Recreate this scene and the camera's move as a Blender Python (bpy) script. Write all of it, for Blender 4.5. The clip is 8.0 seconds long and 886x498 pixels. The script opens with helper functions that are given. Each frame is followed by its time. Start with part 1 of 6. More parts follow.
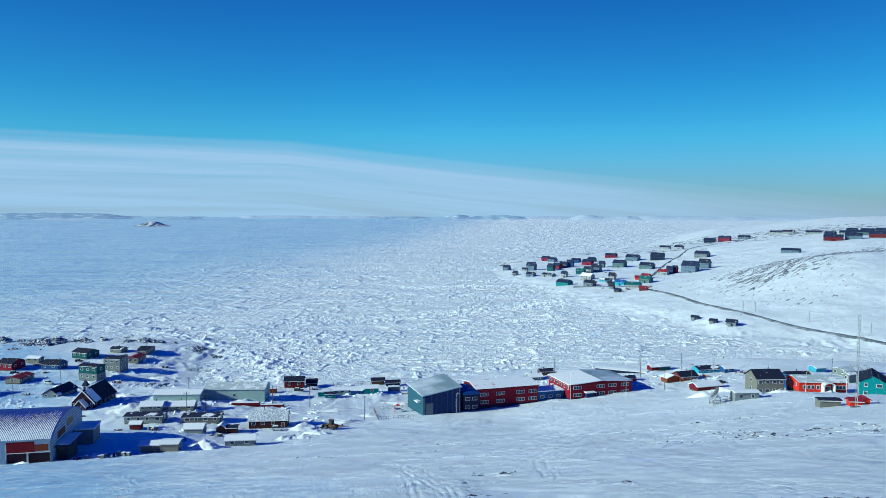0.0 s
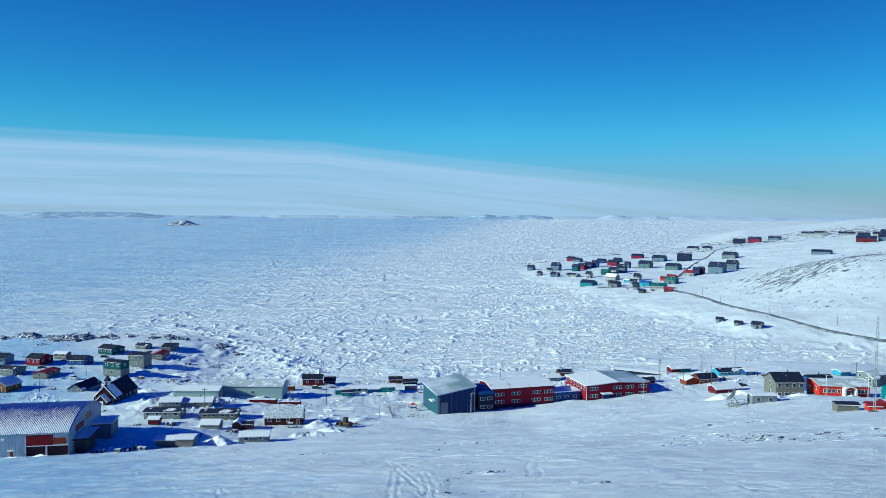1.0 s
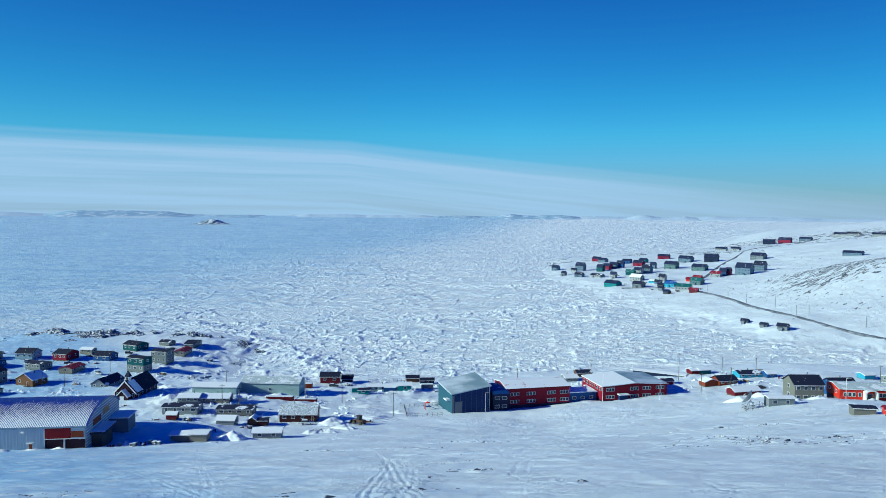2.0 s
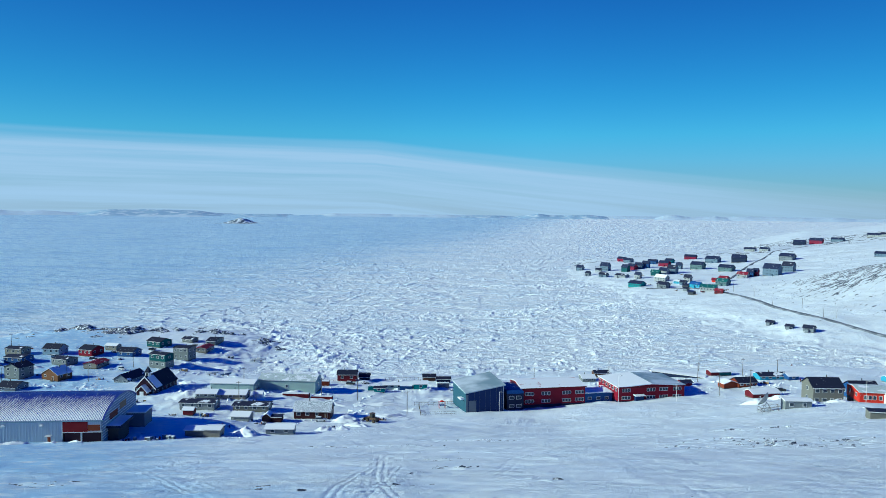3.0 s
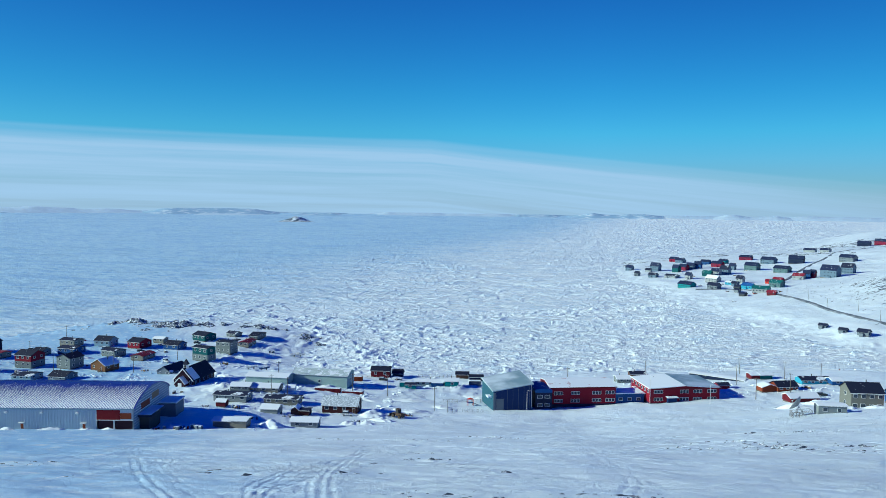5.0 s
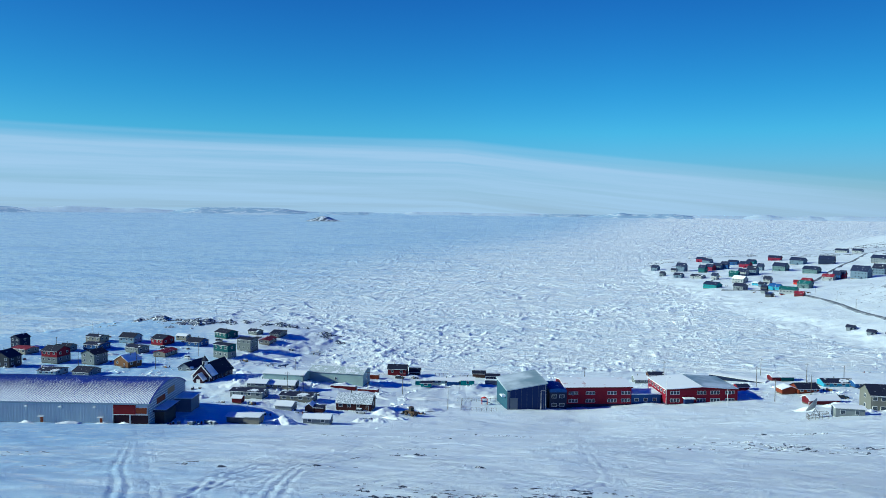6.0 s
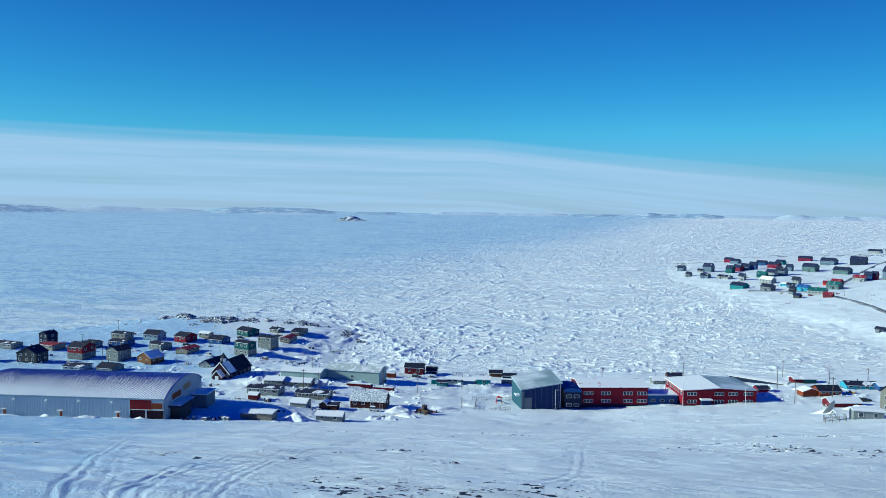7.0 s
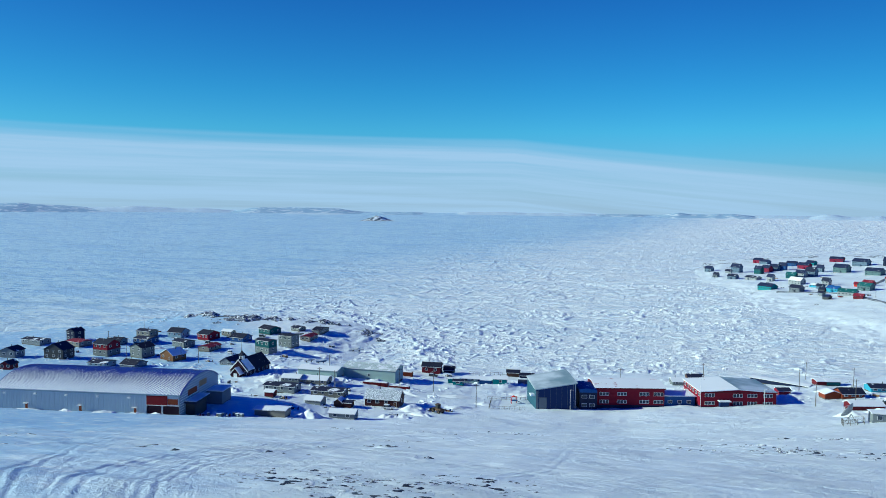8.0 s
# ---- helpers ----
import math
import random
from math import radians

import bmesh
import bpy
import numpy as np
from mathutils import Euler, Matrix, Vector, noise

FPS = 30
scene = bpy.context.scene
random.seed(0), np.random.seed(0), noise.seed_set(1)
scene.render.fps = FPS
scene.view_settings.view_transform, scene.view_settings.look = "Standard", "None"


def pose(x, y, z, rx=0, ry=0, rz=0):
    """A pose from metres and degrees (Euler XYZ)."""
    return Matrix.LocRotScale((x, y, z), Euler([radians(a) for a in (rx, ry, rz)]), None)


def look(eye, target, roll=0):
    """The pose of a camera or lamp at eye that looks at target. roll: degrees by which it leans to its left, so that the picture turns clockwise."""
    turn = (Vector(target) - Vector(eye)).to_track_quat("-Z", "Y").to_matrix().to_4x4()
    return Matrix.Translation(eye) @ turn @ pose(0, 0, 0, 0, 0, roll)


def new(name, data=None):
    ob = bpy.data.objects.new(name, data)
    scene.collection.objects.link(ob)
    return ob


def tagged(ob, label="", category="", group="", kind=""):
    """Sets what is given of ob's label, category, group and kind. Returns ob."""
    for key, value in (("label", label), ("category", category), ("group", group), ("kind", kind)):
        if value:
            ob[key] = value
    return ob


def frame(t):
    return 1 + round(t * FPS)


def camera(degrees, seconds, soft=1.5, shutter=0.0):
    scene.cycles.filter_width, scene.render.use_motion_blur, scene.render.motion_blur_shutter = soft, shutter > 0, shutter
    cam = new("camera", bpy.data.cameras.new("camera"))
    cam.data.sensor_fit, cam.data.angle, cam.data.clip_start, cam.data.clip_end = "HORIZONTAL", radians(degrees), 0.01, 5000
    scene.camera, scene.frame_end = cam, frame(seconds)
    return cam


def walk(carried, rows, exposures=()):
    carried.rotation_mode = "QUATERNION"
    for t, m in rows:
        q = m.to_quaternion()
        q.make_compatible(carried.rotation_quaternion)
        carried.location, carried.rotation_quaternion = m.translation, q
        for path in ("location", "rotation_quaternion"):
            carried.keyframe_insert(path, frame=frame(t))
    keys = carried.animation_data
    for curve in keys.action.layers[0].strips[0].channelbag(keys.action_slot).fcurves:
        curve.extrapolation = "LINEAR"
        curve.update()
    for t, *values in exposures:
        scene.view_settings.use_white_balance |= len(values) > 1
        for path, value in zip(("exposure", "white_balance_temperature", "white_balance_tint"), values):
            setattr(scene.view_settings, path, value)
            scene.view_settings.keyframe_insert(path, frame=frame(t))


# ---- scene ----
cam = camera(63.2, 8.0, soft=0.7)
# seconds, eye, then pitch, roll and yaw in degrees
PATH = [
    (0, 3.46, -0.79, 98.70, -3.150, 0.170, 0.712),
    (0.5, 5.97, -0.90, 98.65, -3.159, 0.242, 1.813),
    (1, 8.52, -0.96, 98.59, -3.173, 0.308, 2.907),
    (1.5, 11.10, -0.99, 98.52, -3.192, 0.367, 3.995),
    (3, 19.01, -0.77, 98.25, -3.266, 0.510, 7.238),
    (3.5, 21.69, -0.60, 98.14, -3.294, 0.546, 8.314),
    (4, 24.38, -0.38, 98.02, -3.322, 0.575, 9.391),
    (4.5, 27.08, -0.11, 97.89, -3.350, 0.598, 10.469),
    (6, 35.22, 1.05, 97.44, -3.425, 0.631, 13.717),
    (6.5, 37.92, 1.55, 97.28, -3.443, 0.630, 14.808),
    (7, 40.62, 2.11, 97.10, -3.458, 0.623, 15.906),
    (7.5, 43.31, 2.74, 96.92, -3.467, 0.610, 17.011),
    (8, 45.98, 3.43, 96.74, -3.470, 0.590, 18.124),
]
walk(cam, [(t, pose(x, y, z, 90 + pitch, 0, yaw) @ pose(0, 0, 0, 0, 0, roll)) for t, x, y, z, pitch, roll, yaw in PATH],
     [(0, 0.08, 5760, -13.5), (4, 0.10, 5780, -13.5), (8, 0.12, 5860, -12.5)])

# ---- sky, sun, exposure ----
SUN_TO = Vector((-0.948, -0.317, 0.0)).normalized()
SUN_EL = radians(22.0)

world = bpy.data.worlds.new("arctic_sky")
scene.world = world
world.use_nodes = True
wn, wl = world.node_tree.nodes, world.node_tree.links
wn.clear()


def wnode(kind, **values):
    n = wn.new(kind)
    for k, v in values.items():
        n.inputs[k].default_value = v
    return n


def wmath(op, a, b=None, c=None):
    n = wn.new("ShaderNodeMath")
    n.operation = op
    for i, v in enumerate((a, b, c)):
        if v is None:
            continue
        if isinstance(v, (int, float)):
            n.inputs[i].default_value = v
        else:
            wl.new(v, n.inputs[i])
    return n.outputs[0]


sky = wn.new("ShaderNodeTexSky")
sky.sky_type = "NISHITA"
sky.sun_disc = False
sky.sun_elevation = SUN_EL
sky.sun_rotation = math.atan2(SUN_TO.x, SUN_TO.y)
sky.altitude = 100
sky.air_density, sky.dust_density, sky.ozone_density = 1.0, 0.2, 3.0
deep = wnode("ShaderNodeHueSaturation", Saturation=1.25, Value=1.0)
wl.new(sky.outputs[0], deep.inputs["Color"])
where = wn.new("ShaderNodeTexCoord")
parts_of = wn.new("ShaderNodeSeparateXYZ")
wl.new(where.outputs["Generated"], parts_of.inputs[0])
sx, sy, sz = parts_of.outputs
# clear polar air: the blue deepens quickly with height
climb = wn.new("ShaderNodeValToRGB")
climb.color_ramp.elements[0].position, climb.color_ramp.elements[0].color = 0.0, (0.50, 0.68, 1.34, 1)
climb.color_ramp.elements[1].position, climb.color_ramp.elements[1].color = 0.60, (0.025, 0.16, 1.22, 1)
for p, c in ((0.05, (0.49, 0.77, 1.28, 1)), (0.10, (0.45, 0.94, 1.30, 1)), (0.15, (0.41, 0.87, 1.25, 1)), (0.29, (0.37, 0.61, 1.13, 1)), (0.40, (0.07, 0.235, 1.25, 1))):
    e = climb.color_ramp.elements.new(p)
    e.color = c
wl.new(sz, climb.inputs[0])
tint = wn.new("ShaderNodeMix")
tint.data_type, tint.blend_type = "RGBA", "MULTIPLY"
tint.inputs[0].default_value = 1.0
wl.new(deep.outputs[0], tint.inputs[6])
wl.new(climb.outputs[0], tint.inputs[7])
# seen from the sun's side to the side away from it the blue stays nearly even
turned = wmath("ARCTAN2", sx, sy)
even = wn.new("ShaderNodeValToRGB")
wl.new(wmath("MULTIPLY_ADD", turned, 0.3183, 0.5), even.inputs[0])
even.color_ramp.elements[0].position, even.color_ramp.elements[0].color = 0.18, (0.78, 0.78, 0.78, 1)
even.color_ramp.elements[1].position, even.color_ramp.elements[1].color = 0.72, (0.78, 0.78, 0.78, 1)
for p, v in ((0.27, 0.86), (0.33, 0.93), (0.40, 1.0), (0.45, 1.04), (0.50, 1.03), (0.545, 0.95), (0.59, 0.88), (0.63, 0.82)):
    e = even.color_ramp.elements.new(p)
    e.color = (v, v, v, 1)
level = wn.new("ShaderNodeMix")
level.data_type, level.blend_type = "RGBA", "MULTIPLY"
level.inputs[0].default_value = 1.0
wl.new(tint.outputs[2], level.inputs[6])
wl.new(even.outputs[0], level.inputs[7])
# a thin bank of high cloud low over the horizon, streaked along its edge, which slopes down to the right
lean = wmath("MULTIPLY_ADD", wmath("MAXIMUM", wmath("ADD", turned, 0.22), 0.0), 0.10, wmath("MULTIPLY_ADD", turned, 0.006, sz))
flow = wn.new("ShaderNodeCombineXYZ")
wl.new(wmath("MULTIPLY", turned, 1.3), flow.inputs[0])
wl.new(wmath("MULTIPLY", lean, 55.0), flow.inputs[1])
streaks = wn.new("ShaderNodeTexNoise")
streaks.inputs["Scale"].default_value, streaks.inputs["Detail"].default_value = 1.0, 6.0
streaks.inputs["Roughness"].default_value = 0.6
wl.new(flow.outputs[0], streaks.inputs["Vector"])
wisps = wn.new("ShaderNodeTexNoise")
wisps.inputs["Scale"].default_value, wisps.inputs["Detail"].default_value = 3.2, 5.0
wl.new(flow.outputs[0], wisps.inputs["Vector"])


def wband(value, lo, hi, a=0.0, b=1.0):
    n = wn.new("ShaderNodeMapRange")
    n.interpolation_type = "SMOOTHSTEP"
    wl.new(value, n.inputs["Value"])
    n.inputs["From Min"].default_value, n.inputs["From Max"].default_value = lo, hi
    n.inputs["To Min"].default_value, n.inputs["To Max"].default_value = a, b
    return n.outputs[0]


depth = wmath("SUBTRACT", wmath("MULTIPLY_ADD", wmath("SUBTRACT", streaks.outputs[0], 0.5), 0.005, 0.0905), lean)
veil = wmath("ADD", wband(depth, -0.002, 0.004, 0.0, 0.30), wband(depth, 0.004, 0.024, 0.0, 0.70))
patchy_cloud = wmath("ADD", wband(streaks.outputs[0], 0.34, 0.60, 0.62, 0.95), wmath("MULTIPLY", wmath("SUBTRACT", wisps.outputs[0], 0.5), 0.35))
density = wmath("MULTIPLY", wmath("MULTIPLY", veil, patchy_cloud), wband(turned, 0.02, 0.42, 1.0, 0.8))
cloud = wn.new("ShaderNodeMix")
cloud.data_type = "RGBA"
wl.new(density, cloud.inputs[0])
wl.new(level.outputs[2], cloud.inputs[6])
cloud.inputs[7].default_value = (4.1, 5.3, 7.6, 1)
sky_out = wn.new("ShaderNodeBackground")
sky_out.inputs["Strength"].default_value = 0.10
wl.new(cloud.outputs[2], sky_out.inputs["Color"])
final = wn.new("ShaderNodeOutputWorld")
wl.new(sky_out.outputs[0], final.inputs["Surface"])

sun = new("sun", bpy.data.lights.new("sun", "SUN"))
sun.data.energy, sun.data.angle, sun.data.color = 5.0, radians(0.6), (1.0, 0.95, 0.77)
sun_way = Vector((SUN_TO.x * math.cos(SUN_EL), SUN_TO.y * math.cos(SUN_EL), math.sin(SUN_EL)))
sun.matrix_world = look(sun_way * 300, (0, 0, 0))

# ---- the lie of the land ----
def lattice(i, j, seed):
    h = (i.astype(np.int64) * 374761393 + j.astype(np.int64) * 668265263 + seed * 974711) & 0x7FFFFFFF
    h = ((h ^ (h >> 13)) * 1274126177) & 0x7FFFFFFF
    return ((h ^ (h >> 16)) & 0xFFFF) / 65535.0


def rough(x, y, size, seed=0):
    """Value noise, 0 to 1, with bumps of about that many metres."""
    x, y = np.asarray(x, float) / size, np.asarray(y, float) / size
    i, j = np.floor(x), np.floor(y)
    u, v = x - i, y - j
    u, v = u * u * u * (u * (u * 6 - 15) + 10), v * v * v * (v * (v * 6 - 15) + 10)
    a, b = lattice(i, j, seed), lattice(i + 1, j, seed)
    c, d = lattice(i, j + 1, seed), lattice(i + 1, j + 1, seed)
    return (a * (1 - u) + b * u) * (1 - v) + (c * (1 - u) + d * u) * v


def fbm(x, y, size, octaves=4, seed=0):
    total, weight = 0.0, 0.0
    for k in range(octaves):
        total = total + rough(x, y, size / 2 ** k, seed + k * 7) / 2 ** k
        weight += 1 / 2 ** k
    return total / weight


def ramp(v, lo, hi):
    s = np.clip((v - lo) / (hi - lo), 0, 1)
    return s * s * (3 - 2 * s)


def bump(x, y, cx, cy, rx, ry, turn=0.0):
    c, s = math.cos(radians(turn)), math.sin(radians(turn))
    u, v = (x - cx) * c + (y - cy) * s, -(x - cx) * s + (y - cy) * c
    return np.exp(-(u / rx) ** 2 - (v / ry) ** 2)


SHORE = [(-6000, 200), (-640, 330), (-430, 405), (-375, 467), (-357, 509), (-327, 531), (-252, 541), (-206, 547), (-167, 522),
         (-152, 489), (-145, 444), (-138, 410), (-107, 399), (-70, 413), (-1, 426), (49, 443), (126, 456), (200, 450),
         (262, 432), (330, 415), (420, 405), (365, 440), (310, 475), (278, 508), (252, 528), (217, 545), (191, 562), (179, 592), (164, 655), (142, 705), (124, 768), (103, 905), (71, 1016), (68, 1173), (96, 1384),
         (195, 1510), (423, 1730), (787, 2640), (6000, 4300)]


def inland(x, y):
    """Metres from the shore line, positive on land."""
    best = np.full(np.shape(x), 1e9)
    side = np.zeros(np.shape(x), bool)
    for (x0, y0), (x1, y1) in zip(SHORE, SHORE[1:]):
        dx, dy = x1 - x0, y1 - y0
        s = np.clip(((x - x0) * dx + (y - y0) * dy) / (dx * dx + dy * dy), 0, 1)
        best = np.minimum(best, np.hypot(x - x0 - s * dx, y - y0 - s * dy))
        crosses = (y0 > y) != (y1 > y)
        reach = x0 + (y - y0) / (dy if dy else 1e-9) * dx
        side ^= crosses & (x < reach)
    lies = ~side & (y < 4300)
    return np.where(lies, best, -best)


def near_line(x, y, points, width):
    """One on a line through points, falling to nothing within about that width."""
    best = np.full(np.shape(x), 1e9)
    for (x0, y0), (x1, y1) in zip(points, points[1:]):
        dx, dy = x1 - x0, y1 - y0
        s = np.clip(((x - x0) * dx + (y - y0) * dy) / (dx * dx + dy * dy), 0, 1)
        best = np.minimum(best, np.hypot(x - x0 - s * dx, y - y0 - s * dy))
    return np.exp(-(best / width) ** 2)


def along(points, step):
    """A smooth line through points, as (x, y) rows."""
    p = [np.array(q, float) for q in points]
    p = [p[0] * 2 - p[1]] + p + [p[-1] * 2 - p[-2]]
    rows = []
    for a, b, c, d in zip(p, p[1:], p[2:], p[3:]):
        n = max(2, int(np.hypot(*(c - b)) / step))
        for k in range(n):
            t = k / n
            q = 0.5 * ((2 * b) + (c - a) * t + (2 * a - 5 * b + 4 * c - d) * t * t + (3 * b - a - 3 * c + d) * t ** 3)
            rows.append((float(q[0]), float(q[1])))
    return rows + [(float(p[-2][0]), float(p[-2][1]))]


# old snowmobile tracks pressed into the crust: a line, the gauge of its two ruts and how deep they are
TRACKS = [([(18, 23), (9, 34), (0, 46), (-9, 57), (-23, 76), (-34, 91), (-43, 103), (-51, 118), (-57, 138)], 0.9, 0.096),
          ([(20, 25), (11.5, 34.5), (2.5, 46.5), (-6.5, 57.5), (-21, 77), (-32.5, 92), (-42, 105), (-50, 120)], 0.8, 0.041),
          ([(24, 26), (17.5, 36), (13, 45), (6.5, 62), (2, 78), (-2, 98), (-8, 126), (-15, 153)], 0.9, 0.074),
          ([(21, 26), (15, 37), (10.5, 46.5), (4, 64), (0.5, 80), (-3, 98), (-9, 124)], 0.8, 0.040),
          ([(16, 30), (9, 42), (2.5, 56), (0, 70), (-2, 90), (-6, 118)], 0.9, 0.068),
          ([(12, 34), (8.4, 42), (5.0, 55.6), (3.5, 75), (1, 96)], 0.8, 0.057),
          ([(29, 143), (23, 126), (19.6, 117), (17.2, 108), (16, 96), (15.6, 86), (14.6, 80.5), (12, 79.8), (8.5, 80.5), (5, 72.5), (3, 62)], 1.5, 0.074),
          ([(33, 55), (34.5, 70), (33.5, 86), (32, 104), (31, 118), (30, 135)], 1.2, 0.057),
          ([(-14, 62), (-21, 79), (-29, 96), (-42, 122)], 0.9, 0.039)]
TRACK_LINES = [(along(line, 3.0), gauge, deep) for line, gauge, deep in TRACKS]


def track_depth(x, y):
    """How far the ruts sink into the snow, with the crumbs thrown up beside them."""
    total = np.zeros(np.shape(x))
    for line, gauge, deep in TRACK_LINES:
        best = np.full(np.shape(x), 9.0)
        for (x0, y0), (x1, y1) in zip(line, line[1:]):
            dx, dy = x1 - x0, y1 - y0
            s = np.clip(((x - x0) * dx + (y - y0) * dy) / (dx * dx + dy * dy), 0, 1)
            best = np.minimum(best, np.hypot(x - x0 - s * dx, y - y0 - s * dy))
        off = np.abs(best - gauge / 2)
        total = total + deep * (-np.exp(-(off / 0.17) ** 2) + 0.35 * np.exp(-((off - 0.36) / 0.14) ** 2))
    return total


# pressure ridges: where the ice jams against the point, and across the bay
RIDGES = [[(-240, 572), (-227, 562), (-199, 542), (-167, 513), (-136, 476), (-109, 442), (-92, 418)],
          [(-115, 628), (-71, 640), (-37, 651), (4, 678), (43, 706), (95, 733), (124, 765)],
          [(-20, 610), (40, 622), (90, 640)], [(-40, 900), (40, 915), (90, 930)]]


def ridges(x, y):
    return np.clip(sum(near_line(x, y, line, w) * k for line, w, k in zip(RIDGES, (13, 16, 10, 14), (1.0, 0.9, 0.5, 0.6))), 0, 1)


def far_rise(r):
    return 44.0 * (np.clip(r - 2000, 0, None) / 2850) ** 1.6


def ground_height(x, y, fine=True):
    x, y = np.asarray(x, float), np.asarray(y, float)
    d = inland(x, y) + (fbm(x, y, 40, 4, 3) - 0.5) * (14 + 10 * ramp(y, 430, 520) * (1 - ramp(y, 800, 930)) * ramp(x, 20, 120))
    # the slope under the camera and the shelf on which the village stands
    slope = 90.0 - 0.287 * y + 0.062 * np.clip(x, -400, 135) + 0.0007 * np.clip(x - 30, 0, 100) * np.clip(y - 150, -60, 300)
    slope = np.minimum(slope, 79 + 0.02 * np.clip(y, -400, 60))
    shelf = 14.3 - 0.075 * (y - 270) - 0.035 * np.clip(-x - 120, 0, 120) + 0.07 * np.clip(x - 20, 0, 150)
    shelf = np.clip(shelf, 5.2, 30)
    near = 3.0 * np.logaddexp(np.clip(slope, -50, 120) / 3.0, shelf / 3.0)
    # the levelled yard beside the arena
    yard = np.exp(-((x + 122) / 42) ** 4 - ((y - 226) / 27) ** 4)
    near = near + yard * np.clip(22.2 - near, 0, None)
    near = near + 1.6 * bump(x, y, 112, 262, 26, 26) + 1.3 * bump(x, y, 46, 302, 40, 11, 17)
    near = near + 4.0 * bump(x, y, -140, 305, 45, 30) + 5.0 * bump(x, y, -285, 512, 75, 20, 8) + (2.6 * (fbm(x, y, 10, 4, 17) - 0.38)) * bump(x, y, -172, 474, 36, 46)
    near = near * ramp(d, -4, 45 + 15 * ramp(-x, 120, 160))
    # the land across the bay, rising to a bare plateau
    away = 16.0 * (1 - np.exp(-np.clip(d, 0, None) / 95)) * ramp(d, -6, 42) + 44.0 * ramp(d, 130, 620) + 20.0 * ramp(y, 1250, 1900) * ramp(d, 40, 200)
    away = away + 28.0 * bump(x, y, 410, 745, 135, 120, 60) + 6 * (fbm(x, y, 260, 3, 11) - 0.5) * ramp(d, 60, 250)
    w = ramp(y, 440, 485) * ramp(x, 60, 220)
    z = near * (1 - w) + away * w
    z = np.where(d < -4, -4.0, z - 1.2 * (1 - ramp(d, -6, 10)))
    r = np.hypot(x, y)
    z = z + np.where(d > -4, far_rise(r) * 0.8, 0)
    if fine:
        dry = ramp(d, 2, 30)
        z = z + dry * (0.9 * (fbm(x, y, 28, 4, 21) - 0.5) + 0.45 * (fbm(x + y * 0.4, y * 2.2, 7, 3, 31) - 0.5) + 0.22 * (fbm(x * 0.7 + y * 0.2, y * 1.6, 2.2, 2, 37) - 0.5))
        z = z + dry * 0.9 * np.clip(fbm(x, y, 4.5, 3, 47) - 0.54, 0, 1) * np.clip(bump(x, y, -140, 330, 170, 110) + bump(x, y, -170, 460, 60, 90) + bump(x, y, 80, 370, 110, 45), 0, 1) * 2.2 * (1 - ramp(x, -70, -30) * (1 - ramp(y, 300, 322)))
        # jammed ice pushed up on the beach across the bay
        z = z + 5.0 * np.clip(fbm(x, y, 5.6, 3, 51) - 0.54, 0, 1) * (1 - ramp(d, 6, 55)) * ramp(d, -4, 2) * ramp(y, 400, 450)
        z = z + 1.6 * (fbm(x + 0.5 * y, y * 1.5, 34, 4, 63) - 0.5) * ramp(y, 480, 620) * dry
        rutted = (x > -62) & (x < 38) & (y > 20) & (y < 156)
        if rutted.any():
            z = z.copy()
            z[rutted] += track_depth(x[rutted], y[rutted])
        village = bump(x, y, -150, 330, 190, 110) + bump(x, y, 60, 360, 120, 40)
        village = village * (1 - ramp(x, -70, -30) * (1 - ramp(y, 300, 322)))
        z = z + dry * np.clip(village, 0, 1) * 2.6 * np.clip(fbm(x, y, 10, 5, 41) - 0.55, 0, 1)
    return z


def gz(x, y):
    return float(ground_height(np.array([x]), np.array([y]))[0])

